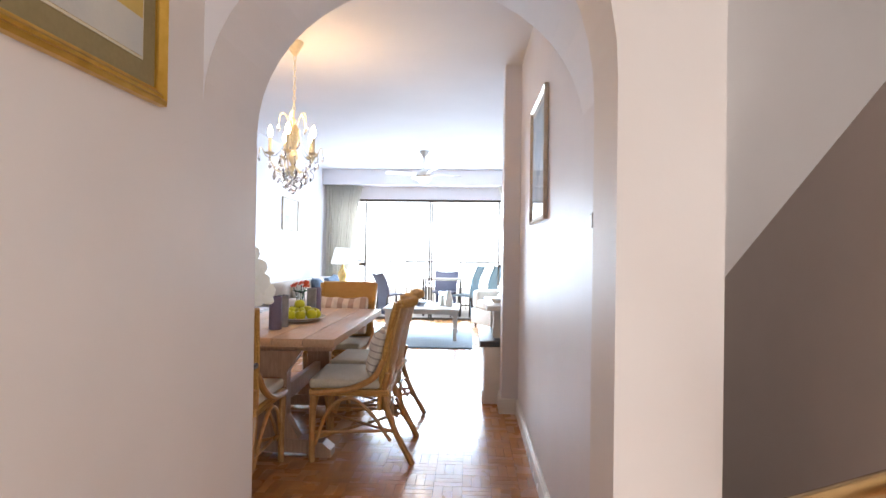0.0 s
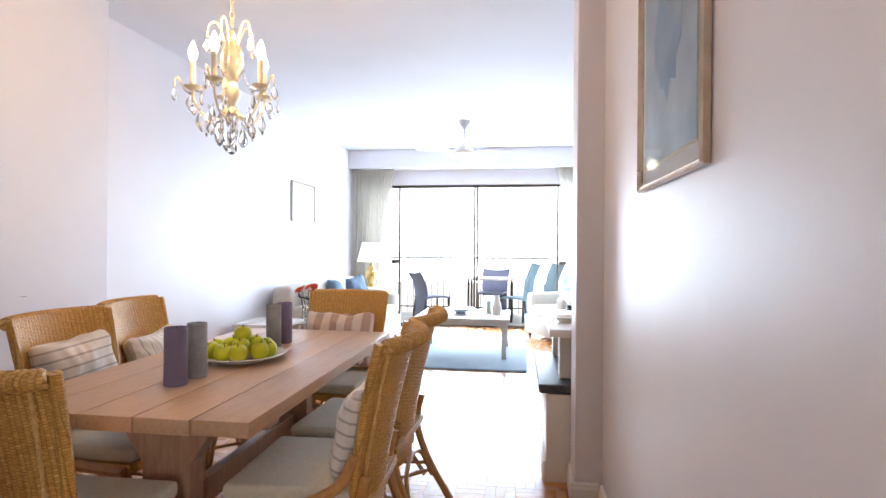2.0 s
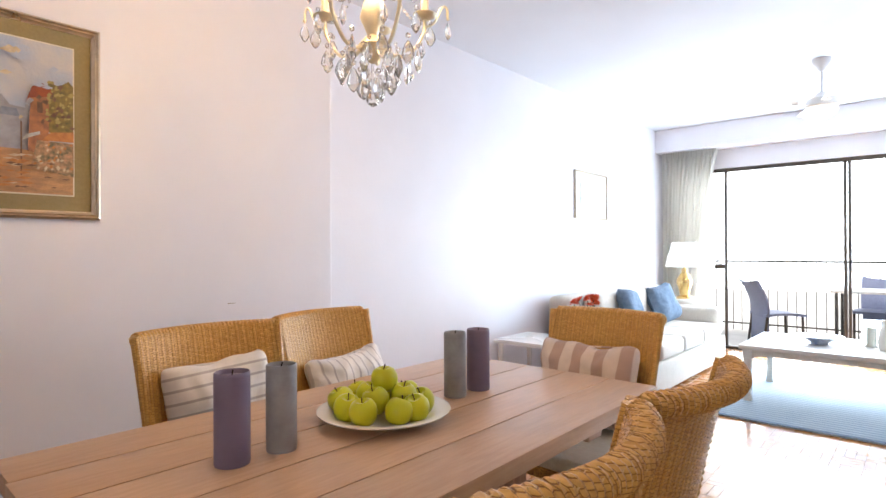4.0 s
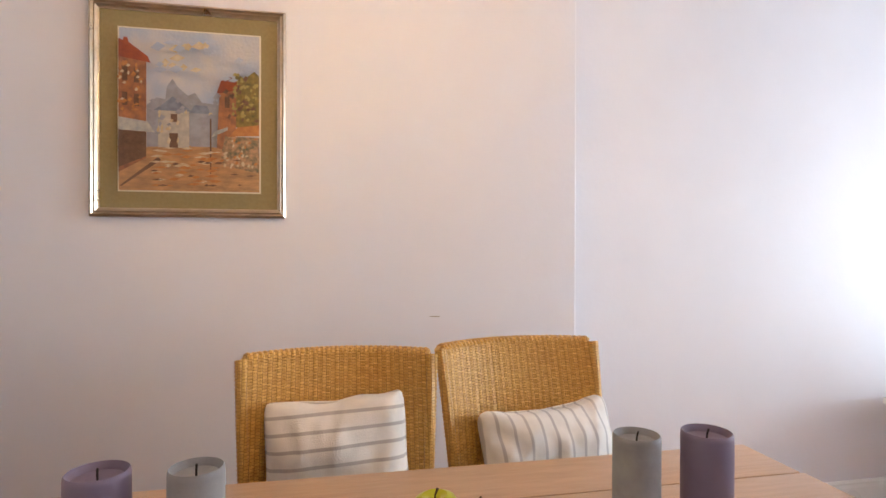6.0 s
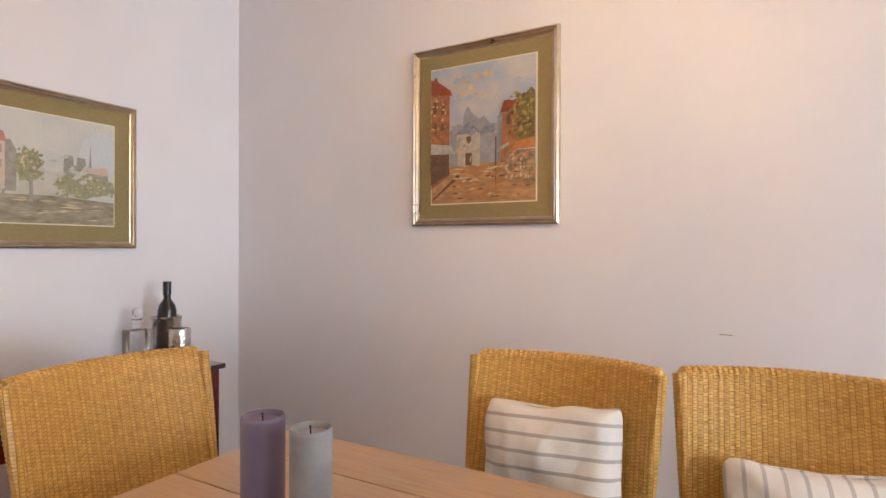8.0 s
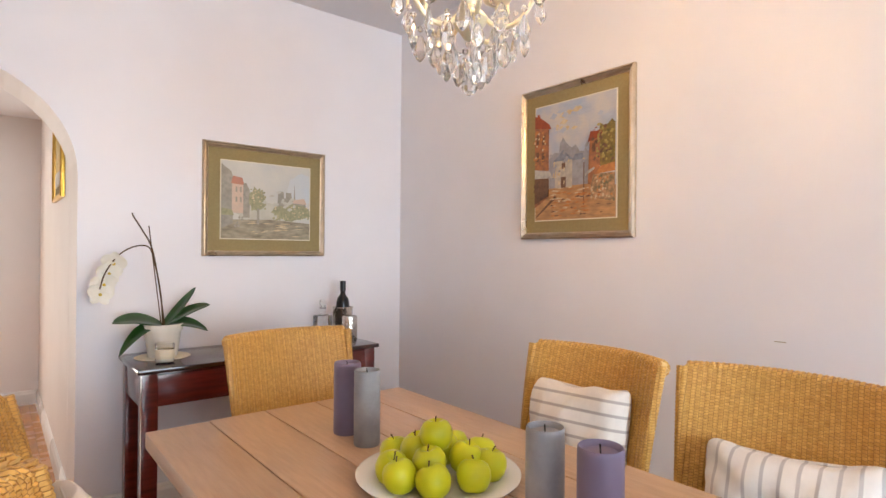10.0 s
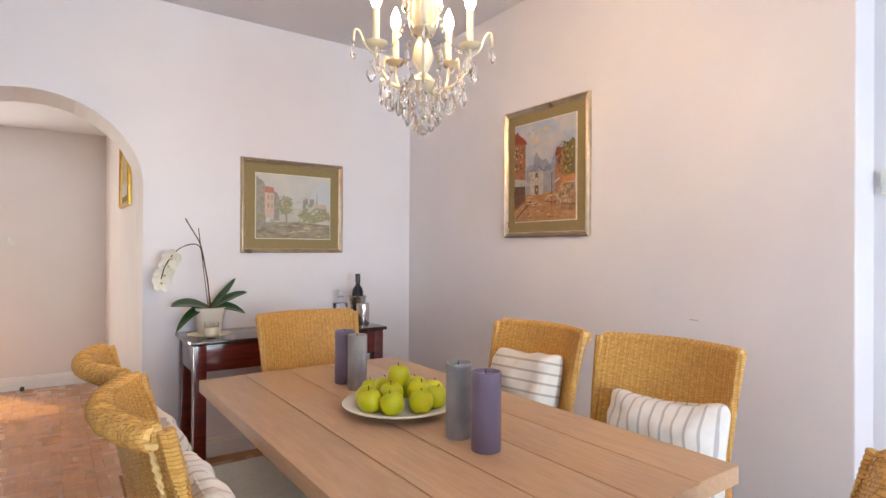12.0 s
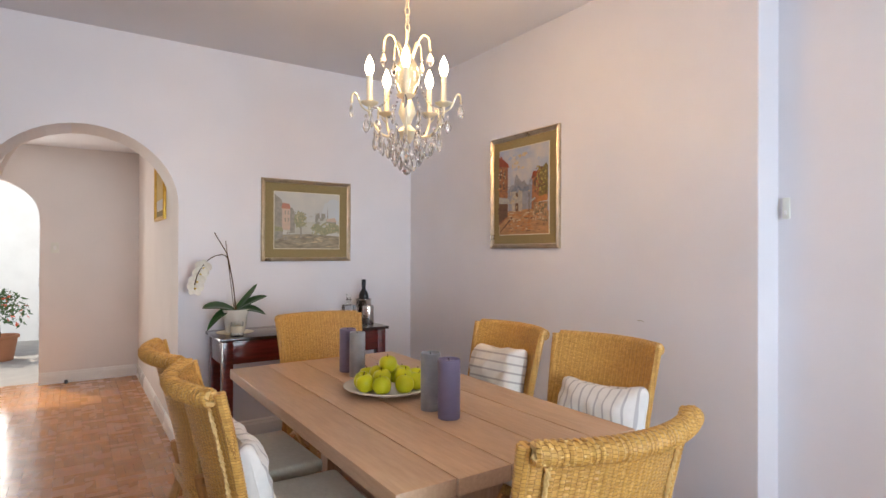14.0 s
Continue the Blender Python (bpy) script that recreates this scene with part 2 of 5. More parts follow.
for m in (M_CURTAIN,):
    nt = m.node_tree
    tr, mx = nt.nodes.new("ShaderNodeBsdfTranslucent"), nt.nodes.new("ShaderNodeMixShader")
    tr.inputs["Color"].default_value = (0.92, 0.91, 0.88, 1)
    mx.inputs[0].default_value = 0.75
    nt.links.new(nt.nodes["Principled BSDF"].outputs[0], mx.inputs[1]), nt.links.new(tr.outputs[0], mx.inputs[2])
    nt.links.new(mx.outputs[0], nt.nodes["Material Output"].inputs["Surface"])
M_FRAME_DARK = mat("bronze_frame", (0.10, 0.085, 0.07), (0.07, 0.06, 0.05), scale=10, rough=0.4, metal=0.3)
M_SOFA = mat("sofa_linen", (0.66, 0.60, 0.52), (0.60, 0.54, 0.46), scale=60, rough=0.9, bump=0.5, bump_scale=280, sheen=0.3)
M_BLUE = mat("blue_grey_cloth", (0.16, 0.22, 0.30), (0.11, 0.16, 0.23), scale=30, rough=0.9, bump=0.5, bump_scale=260)
M_LEAFCLOTH = mat("leaf_print_cloth", (0.75, 0.77, 0.76), (0.08, 0.24, 0.36), scale=9, rough=0.9, bump=0.4, bump_scale=260)
M_SLING = mat("outdoor_sling", (0.32, 0.46, 0.56), (0.27, 0.40, 0.49), scale=50, rough=0.6, bump=0.4, bump_scale=250)
M_DARKWICK = mat("dark_weave", (0.21, 0.23, 0.33), (0.17, 0.19, 0.28), scale=60, rough=0.6, bump=0.4)
M_RUG = striped("rug_weave", (0.34, 0.42, 0.48), (0.17, 0.25, 0.33), 1, 0.055, 0.45)
M_CT = mat("limed_white_wood", (0.72, 0.69, 0.63), (0.62, 0.59, 0.53), scale=18, rough=0.42, stretch=(0.7, 5, 5), bump=0.1)
M_BLUECHINA = mat("blue_white_china", (0.70, 0.72, 0.74), (0.10, 0.16, 0.36), scale=16, rough=0.15)
M_LEAF = mat("orchid_leaf", (0.020, 0.075, 0.014), (0.011, 0.045, 0.008), scale=12, rough=0.3, coat=0.2)
M_PETAL = mat("white_petal", (0.82, 0.80, 0.74), (0.78, 0.76, 0.66), scale=30, rough=0.5, subsurf=0.15)
M_YELLOW = mat("yellow_throat", (0.70, 0.50, 0.06), rough=0.6)
M_ORANGE = mat("coral_petal", (0.85, 0.16, 0.06), (0.70, 0.09, 0.04), scale=30, rough=0.6)
M_BOTTLE = mat("dark_bottle", (0.010, 0.010, 0.012), rough=0.07)
M_CHROME = mat("hammered_silver", (0.85, 0.81, 0.76), (0.48, 0.44, 0.40), scale=34, rough=0.16, metal=1.0, bump=0.9, bump_scale=55)
M_PLASTIC = mat("cream_plastic", (0.78, 0.76, 0.68), rough=0.35)
M_BLACK = mat("black_lacquer", (0.02, 0.02, 0.025), rough=0.25)
M_GREEN = mat("shrub_leaf", (0.08, 0.14, 0.04), (0.05, 0.10, 0.02), scale=10, rough=0.6)
M_PAVE = mat("pale_paving", (0.50, 0.46, 0.40), (0.42, 0.38, 0.33), scale=6, rough=0.8, bump=0.4)
M_RENDER = mat("white_render", (0.78, 0.76, 0.72), (0.72, 0.70, 0.66), scale=4, rough=0.85, bump=0.4)
M_HORIZ = striped("cushion_cross_stripe", (0.80, 0.75, 0.68), (0.46, 0.41, 0.37), 2, 0.040, 0.17)
M_VERT = striped("cushion_fine_stripe", (0.81, 0.78, 0.74), (0.50, 0.47, 0.46), 0, 0.038, 0.17)
M_WIDE = striped("cushion_wide_stripe", (0.74, 0.62, 0.53), (0.47, 0.32, 0.25), 0, 0.100, 0.45)


# ---- mesh helpers ----
def part(name, bm, material, parent=None, label="", smooth=True, m=None):
    """Links a bmesh as one mesh object, under a thing or a part."""
    me = bpy.data.meshes.new(name)
    bm.to_mesh(me)
    bm.free()
    if smooth:
        me.shade_smooth()
        me.set_sharp_from_angle(angle=radians(40))
    for mm in (material if isinstance(material, (list, tuple)) else [material]):
        me.materials.append(mm)
    ob = new(name, me)
    if parent is not None:
        ob.parent = parent
    if m is not None:
        ob.matrix_basis = m
    if label:
        ob["label"] = label
    return ob


def thing(name, m, label, category, group=""):
    return tagged_at(new(name), m, label, category, group)


def tagged_at(ob, m, label, category, group="", kind=""):
    ob.matrix_basis = m
    return tagged(ob, label, category, group, kind)


def setting(name, bm, material, label="", category="", smooth=False):
    return tagged(part(name, bm, material, smooth=smooth), label, category, kind="structure")


def box(x0, x1, y0, y1, z0, z1, bevel=0.0, bm=None, seg=2):
    bm = bm or bmesh.new()
    made = bmesh.ops.create_cube(bm, size=1)["verts"]
    for v in made:
        v.co = Vector(((x0 + x1) / 2 + v.co.x * (x1 - x0), (y0 + y1) / 2 + v.co.y * (y1 - y0), (z0 + z1) / 2 + v.co.z * (z1 - z0)))
    if bevel > 0:
        edges = list({e for v in made for e in v.link_edges})
        bmesh.ops.bevel(bm, geom=edges, offset=bevel, segments=seg, affect='EDGES', profile=0.6)
    return bm


def smooth_path(points, n=8):
    """Catmull-Rom through the points."""
    P = [Vector(p) for p in points]
    P = [2 * P[0] - P[1]] + P + [2 * P[-1] - P[-2]]
    out = []
    for i in range(1, len(P) - 2):
        for k in range(n):
            t = k / n
            a, b, c, d = P[i - 1], P[i], P[i + 1], P[i + 2]
            out.append(0.5 * ((2 * b) + (c - a) * t + (2 * a - 5 * b + 4 * c - d) * t * t + (3 * b - a - 3 * c + d) * t ** 3))
    return out + [P[-2]]


def tube(path, r, sides=8, bm=None, closed=False, squash=1.0):
    """A tube along the path; r is a radius or one for each point."""
    bm = bm or bmesh.new()
    path = [Vector(p) for p in path]
    n = len(path)
    rs = r if isinstance(r, (list, tuple)) else [r] * n
    rings, up = [], None
    for i, p in enumerate(path):
        a = path[(i - 1) % n] if (i > 0 or closed) else p
        b = path[(i + 1) % n] if (i < n - 1 or closed) else p
        d = (b - a).normalized()
        if up is None:
            up = d.orthogonal().normalized()
        side = d.cross(up)
        side = side.normalized() if side.length > 1e-6 else d.orthogonal().normalized()
        up = side.cross(d).normalized()
        rings.append([bm.verts.new(p + rs[i] * (math.cos(q) * up + squash * math.sin(q) * side)) for q in (2 * math.pi * k / sides for k in range(sides))])
    for i in range(n if closed else n - 1):
        a, b = rings[i], rings[(i + 1) % n]
        for k in range(sides):
            bm.faces.new((a[k], a[(k + 1) % sides], b[(k + 1) % sides], b[k]))
    if not closed:
        bm.faces.new(rings[0][::-1]), bm.faces.new(rings[-1])
    bmesh.ops.recalc_face_normals(bm, faces=bm.faces)
    return bm


def lathe(profile, sides=24, bm=None, at=(0, 0, 0)):
    """Turned shape about z from (radius, height) pairs."""
    bm = bm or bmesh.new()
    o = Vector(at)
    rings = []
    for r, z in profile:
        if r < 1e-5:
            rings.append([bm.verts.new(o + Vector((0, 0, z)))])
        else:
            rings.append([bm.verts.new(o + Vector((r * math.cos(2 * math.pi * k / sides), r * math.sin(2 * math.pi * k / sides), z))) for k in range(sides)])
    for a, b in zip(rings, rings[1:]):
        for k in range(sides):
            j = (k + 1) % sides
            if len(a) == 1 and len(b) == 1:
                continue
            if len(a) == 1:
                bm.faces.new((a[0], b[j], b[k]))
            elif len(b) == 1:
                bm.faces.new((a[k], a[j], b[0]))
            else:
                bm.faces.new((a[k], a[j], b[j], b[k]))
    bmesh.ops.recalc_face_normals(bm, faces=bm.faces)
    return bm


def sheet(f, nu, nv, thick, bm=None):
    """A closed slab from f(u, v) -> (point, normal), u and v in 0..1."""
    bm = bm or bmesh.new()
    A, B = [], []
    for i in range(nu + 1):
        ra, rb = [], []
        for j in range(nv + 1):
            p, n = f(i / nu, j / nv)
            ra.append(bm.verts.new(p + n * thick / 2)), rb.append(bm.verts.new(p - n * thick / 2))
        A.append(ra), B.append(rb)
    for i in range(nu):
        for j in range(nv):
            bm.faces.new((A[i][j], A[i + 1][j], A[i + 1][j + 1], A[i][j + 1]))
            bm.faces.new((B[i][j], B[i][j + 1], B[i + 1][j + 1], B[i + 1][j]))
    rim = [(i, 0) for i in range(nu)] + [(nu, j) for j in range(nv)] + [(i, nv) for i in range(nu, 0, -1)] + [(0, j) for j in range(nv, 0, -1)]
    for (a, b), (c, d) in zip(rim, rim[1:] + rim[:1]):
        bm.faces.new((A[a][b], B[a][b], B[c][d], A[c][d]))
    bmesh.ops.recalc_face_normals(bm, faces=bm.faces)
    return bm


def prism(outline, axis, lo, hi, bm=None):
    """Extrudes a flat outline (pairs) along 'x' or 'y' or 'z' from lo to hi."""
    bm = bm or bmesh.new()
    put = {'x': lambda a, b, c: (c, a, b), 'y': lambda a, b, c: (a, c, b), 'z': lambda a, b, c: (a, b, c)}[axis]
    f = [bm.verts.new(put(a, b, lo)) for a, b in outline]
    g = [bm.verts.new(put(a, b, hi)) for a, b in outline]
    bm.faces.new(f), bm.faces.new(g[::-1])
    for i in range(len(f)):
        j = (i + 1) % len(f)
        bm.faces.new((f[j], f[i], g[i], g[j]))
    bmesh.ops.recalc_face_normals(bm, faces=bm.faces)
    return bm


def pillow(w, h, d, seed=0, n=28):
    """A stuffed square cushion standing in the xz plane, with pinched corners and soft dents."""
    bm = bmesh.new()
    rings = []
    for s in (1, -1):
        grid = []
        for i in range(n + 1):
            row = []
            for j in range(n + 1):
                u, v = 2 * i / n - 1, 2 * j / n - 1
                full = max(0.0, (1 - u ** 4) * (1 - v ** 4)) ** 0.5
                x = u * w / 2 * (1 - 0.07 * (1 - v * v) * u * u)
                z = v * h / 2 * (1 - (0.15 if v > 0 else 0.05) * (1 - u * u) * v * v)
                k = 1 - 0.09 * (u * v) ** 6
                q = noise.noise(Vector((u * 1.7 + seed, v * 1.7, s * 2.0)))
                fold = noise.noise(Vector((u * 5.2 + v * 1.6 + seed * 3, v * 2.6 - u * 1.1, s * 1.0)))
                y = s * (d / 2 * full * (1 + 0.35 * q) + 0.004 + 0.013 * fold * full)
                z2 = z * k + 0.022 * noise.noise(Vector((u * 1.9 + seed, s * 0.1, 3.0))) * (v + 1) / 2
                row.append(bm.verts.new((x * k + 0.008 * fold * full, y, z2)))
            grid.append(row)
        rings.append(grid)
    A, B = rings
    for i in range(n):
        for j in range(n):
            bm.faces.new((A[i][j], A[i][j + 1], A[i + 1][j + 1], A[i + 1][j]))
            bm.faces.new((B[i][j], B[i + 1][j], B[i + 1][j + 1], B[i][j + 1]))
    rim = [(i, 0) for i in range(n)] + [(n, j) for j in range(n)] + [(i, n) for i in range(n, 0, -1)] + [(0, j) for j in range(n, 0, -1)]
    for (a, b), (c, e) in zip(rim, rim[1:] + rim[:1]):
        bm.faces.new((A[a][b], A[c][e], B[c][e], B[a][b]))
    bmesh.ops.recalc_face_normals(bm, faces=bm.faces)
    return bm


def pillow_rim(w, h, r=0.005, seed=0):
    pts = []
    for k in range(48):
        q = 2 * math.pi * k / 48
        c, s = math.cos(q), math.sin(q)
        u, v = math.copysign(abs(c) ** 0.28, c), math.copysign(abs(s) ** 0.28, s)
        k = 0.99 * (1 - 0.09 * (u * v) ** 6)
        sag = 0.15 if v > 0 else 0.05
        pts.append((u * w / 2 * (1 - 0.07 * (1 - v * v)) * k, 0, v * h / 2 * (1 - sag * (1 - u * u)) * k + 0.022 * noise.noise(Vector((u * 1.9 + seed, 0.0, 3.0))) * (v + 1) / 2))
    return tube(pts, r, 6, closed=True)


# ---- the setting ----
CEIL = 2.68
XW, XL, XE = -2.475, -2.64, 0.367          # dining wall, living wall, east wall
Y_ARCH, Y_NIB, Y_WIN, X_LIV = 1.862, 4.685, 10.10, 1.30

setting("wall_dining_west", box(XW - 0.30, XW, 1.50, Y_NIB, 0, CEIL, 0.006), M_WALL, "lilac-white painted plaster wall beside the dining table", "wall")
setting("wall_living_west", box(XL - 0.20, XL, Y_NIB - 0.002, Y_WIN + 0.2, 0, CEIL), M_WALL, "lilac-white painted plaster wall behind the sofa", "wall")
setting("wall_dining_east", box(XE, XE + 0.12, Y_ARCH, 4.38, 0, CEIL), M_WALL, "glossy lilac-white painted wall with a picture", "wall")
setting("wall_pier", box(0.240, XE + 0.30, 4.38, 4.62, 0, CEIL, 0.006), M_WALL, "narrow projecting plaster pier beside the fireplace", "wall")
setting("wall_living_east", box(X_LIV, X_LIV + 0.15, 4.40, Y_WIN + 0.2, 0, CEIL), M_WALL, "lilac-white painted living room wall", "wall")
setting("wall_living_south", box(XE + 0.12, X_LIV, 4.40, 4.52, 0, CEIL), M_WALL, "plain white painted return wall", "wall")


def arch_outline(lo, hi, left, right, spring, rise, top):
    """A wall from lo to hi with a round-headed opening from left to right."""
    c, r = (left + right) / 2, (right - left) / 2
    pts = [(lo, 0), (left, 0)]
    for k in range(25):
        q = math.pi * (1 - k / 24)
        pts.append((c + r * math.cos(q), spring + rise * math.sin(q)))
    return pts + [(right, 0), (hi, 0), (hi, top), (lo, top)]


bm = prism(arch_outline(XW, XE + 0.12, -0.704, 0.335, 1.60, 0.475, CEIL), 'y', 1.50, Y_ARCH)
for f in bm.faces:
    c = f.calc_center_median()
    f.material_index = 1 if abs(f.normal.y) < 0.5 and -0.71 < c.x < -0.1 and 0 < c.z < 2.2 else 0
setting("wall_arch", bm, [M_WALL, M_WARM], "lilac-white plaster wall with a round-headed archway", "wall")
setting("wall_hall_west", box(-0.90, -0.7035, -0.87, 1.53, 0, CEIL), M_WARM, "warm white painted hall wall", "wall")
HALL_BACK = arch_outline(-0.74, 1.30, 0.140, 1.00, 1.62, 0.36, CEIL)
setting("wall_hall_back", prism(HALL_BACK, 'y', -0.87, -0.75), M_WARM, "warm white hall wall with an arched entrance doorway", "wall")
HALL_ARCH = [(0.285, 0), (0.505, 0), (0.505, CEIL), (-0.704, CEIL), (-0.704, 2.21)]
for k in range(13):
    q = math.pi / 2 * (1 - k / 12)
    HALL_ARCH.append((-0.215 + 0.50 * math.cos(q), 1.60 + 0.61 * math.sin(q)))
setting("wall_hall_pier", prism(HALL_ARCH, 'y', 1.28, 1.499), M_WARM, "pale plaster pier and arch between the hall and the stairs", "wall")
setting("wall_stairwell", box(0.487, 2.1, 2.60, 2.72, 0, CEIL), M_WARM, "pale painted stairwell wall", "wall")
setting("wall_stair_side", box(1.95, 2.07, -0.87, 2.95, 0, CEIL), M_WARM, "pale painted stairwell wall", "wall")
# unseen wall with an invented opening for the added stairwell lamp
bm = box(1.30, 1.40, -0.87, -0.75, 0, CEIL)
box(1.88, 1.95, -0.87, -0.75, 0, CEIL, bm=bm)
box(1.40, 1.88, -0.87, -0.75, 0, 1.50, bm=bm)
box(1.40, 1.88, -0.87, -0.75, 2.45, CEIL, bm=bm)
setting("wall_stair_front", bm, M_WARM, "pale painted stairwell wall", "wall")
# sloping panel; its dark tone is shade carried by the material
setting("stair_spandrel", prism([(2.598, 0), (2.598, 1.010), (0.00, 2.61), (-0.10, 2.67), (-0.40, 2.67), (-0.40, 0)], 'x', 1.00, 1.10), M_STAIR, "sloping side of the staircase, its paint browned to stand for shade", "stairs")
setting("ceiling", box(XL - 0.2, X_LIV + 0.15, 1.50, Y_WIN + 0.2, CEIL, CEIL + 0.15), M_CEIL, "white painted ceiling", "ceiling")
setting("ceiling_stairs", box(0.485, 2.1, -0.87, 1.50, CEIL, CEIL + 0.15), M_CEIL, "white painted ceiling over the stairs", "ceiling")
setting("ceiling_stairs_far", box(X_LIV + 0.15, 2.1, 1.50, 3.07, CEIL, CEIL + 0.15), M_CEIL, "white painted ceiling over the stairs", "ceiling")
setting("ceiling_hall", box(-0.90, 0.485, -0.87, 1.279, 2.32, CEIL + 0.15), M_CEIL, "low white painted hall ceiling", "ceiling")
setting("beam", box(XL, X_LIV, 9.80, Y_WIN, 2.405, CEIL - 0.003, 0.006), M_WALL, "white painted beam over the sliding doors", "beam")

# window wall
wl, wr, wt = -2.45, 1.20, 2.14
bm = box(XL, wl, Y_WIN, Y_WIN + 0.2, 0, CEIL)
box(wr, X_LIV, Y_WIN, Y_WIN + 0.2, 0, CEIL, bm=bm)
box(wl, wr, Y_WIN, Y_WIN + 0.2, wt + 0.04, CEIL, bm=bm)
setting("wall_window", bm, M_WALL, "white painted wall round the balcony doors", "wall")

door = tagged_at(new("door_1"), pose(0, 0, 0), "bronze aluminium sliding balcony doors with clear glass", "sliding door", kind="structure")
yf = Y_WIN + 0.05
part("head_frame", box(wl, wr, yf, yf + 0.07, wt, wt + 0.045, 0.004), M_FRAME_DARK, door)
part("sill_track", box(wl, wr, yf, yf + 0.10, 0.0, 0.03, 0.004), M_FRAME_DARK, door)
for x in (wl + 0.03, -1.925, -0.745, -0.705, 0.510, wr - 0.03):
    part("stile", box(x - 0.014, x + 0.014, yf + 0.01, yf + 0.055, 0.03, wt, 0.004), M_FRAME_DARK, door)
for x0, x1 in ((wl + 0.05, -1.945), (-1.905, -0.765), (-0.685, 0.49), (0.53, wr - 0.05)):
    p = part("pane", box(x0, x1, yf + 0.028, yf + 0.034, 0.03, wt), M_PANE, door, smooth=False)
    p.visible_shadow = False
part("pull_handle", tube(smooth_path([(-0.690, yf - 0.02, 0.98), (-0.690, yf - 0.05, 1.02), (-0.690, yf - 0.05, 1.22), (-0.690, yf - 0.02, 1.26)]), 0.009), M_BLACK, door)
for x in (-2.0, 0.585):
    part("lock_rail", box(x - 0.055, x + 0.055, yf + 0.02, yf + 0.05, 0.96, 1.02, 0.004), M_FRAME_DARK, door)

# skirting boards
SK = [(0, 0), (0.018, 0), (0.018, 0.085), (0.013, 0.098), (0.013, 0.106), (0.006, 0.115), (0, 0.115)]


def skirting(name, a, b, nx, ny):
    """A moulded board from a to b on the floor, standing out along (nx, ny)."""
    bm = bmesh.new()
    ends = []
    for x, y in (a, b):
        ends.append([bm.verts.new((x + nx * d, y + ny * d, z)) for d, z in SK])
    f, g = ends
    for i in range(len(SK)):
        j = (i + 1) % len(SK)
        bm.faces.new((f[i], f[j], g[j], g[i]))
    bm.faces.new(f), bm.faces.new(g)
    bmesh.ops.recalc_face_normals(bm, faces=bm.faces)
    setting(name, bm, M_WHITE, "white gloss moulded skirting board", "skirting")


skirting("baseboard", (XW, Y_ARCH + 0.01), (XW, Y_NIB), 1, 0)
skirting("baseboard", (XL, Y_NIB + 0.01), (XL, Y_WIN), 1, 0)
skirting("baseboard", (XW - 0.15, Y_NIB), (XW + 0.018, Y_NIB), 0, 1)
skirting("baseboard", (XW + 0.02, Y_ARCH), (-0.704, Y_ARCH), 0, 1)
skirting("baseboard", (-0.704, Y_ARCH + 0.018), (-0.704, 1.50), 1, 0)
skirting("baseboard", (-0.7035, 1.498), (-0.7035, -0.74), 1, 0)
skirting("baseboard", (-0.72, -0.75), (0.140, -0.75), 0, 1)
skirting("baseboard", (XE, Y_ARCH), (XE, 4.36), -1, 0)
skirting("baseboard", (0.222, 4.38), (XE - 0.018, 4.38), 0, -1)
skirting("baseboard", (0.240, 4.38), (0.240, 4.62), -1, 0)
skirting("baseboard", (0.285, 1.262), (0.285, 1.50), -1, 0)
skirting("baseboard", (0.285, 1.28), (0.520, 1.28), 0, -1)
skirting("baseboard", (0.335, 1.502), (0.335, Y_ARCH), -1, 0)

# ground outside, balcony, garden wall by the entrance
setting("ground", box(-300, 300, -300, 300, -3.4, -3.2), M_PAVE, "pale paved ground far below", "ground")
setting("balcony_floor", box(XL - 0.2, 2.2, Y_WIN + 0.2, 12.3, -0.25, -0.03), M_PAVE, "pale tiled balcony floor", "balcony")
setting("porch_floor", box(-1.2, 2.4, -4.2, -0.87, -0.3, -0.02), M_PAVE, "sunlit pale porch paving", "paving")
setting("porch_wall", box(-1.2, 2.4, -4.3, -4.2, -0.3, 2.4), M_RENDER, "sunlit white rendered garden wall", "wall")

M_GLARE = glow("bright_sky", (0.94, 0.97, 1.0), 5.0)
setting("backdrop", box(-90, 90, 70, 70.2, -3.2, 70), M_GLARE, "glaring white overexposed sky beyond the balcony", "sky")

# balcony railing
rail = thing("balcony_railing", pose(0, 12.2, -0.03), "thin dark metal balcony railing with upright bars", "railing")
part("top_rail", box(-2.6, 2.2, -0.02, 0.02, 1.03, 1.06, 0.004), M_FRAME_DARK, rail)
part("bottom_rail", box(-2.6, 2.2, -0.012, 0.012, 0.09, 0.115, 0.003), M_FRAME_DARK, rail)
bar = None
for k in range(41):
    x = -2.58 + k * 0.119
    if bar is None:
        bar = part("bar", tube([(0, 0, 0), (0, 0, 1.04)], 0.007, 6), M_FRAME_DARK, rail, m=pose(x, 0, 0))
    else:
        o = new("bar", bar.data)
        o.parent = rail
        o.matrix_basis = pose(x, 0, 0)


# ---- wicker dining chairs (front is +y) ----
def back_point(u, v):
    """A point of the chair back: u across from -1 to 1, v up from 0 to 1."""
    w = 0.200 + 0.040 * v
    bow = (0.040 + 0.030 * v) * (u * u)
    z = 0.30 + 0.636 * v
    y = -0.215 - 0.125 * v ** 1.5 + bow
    return Vector((u * w, y, z))


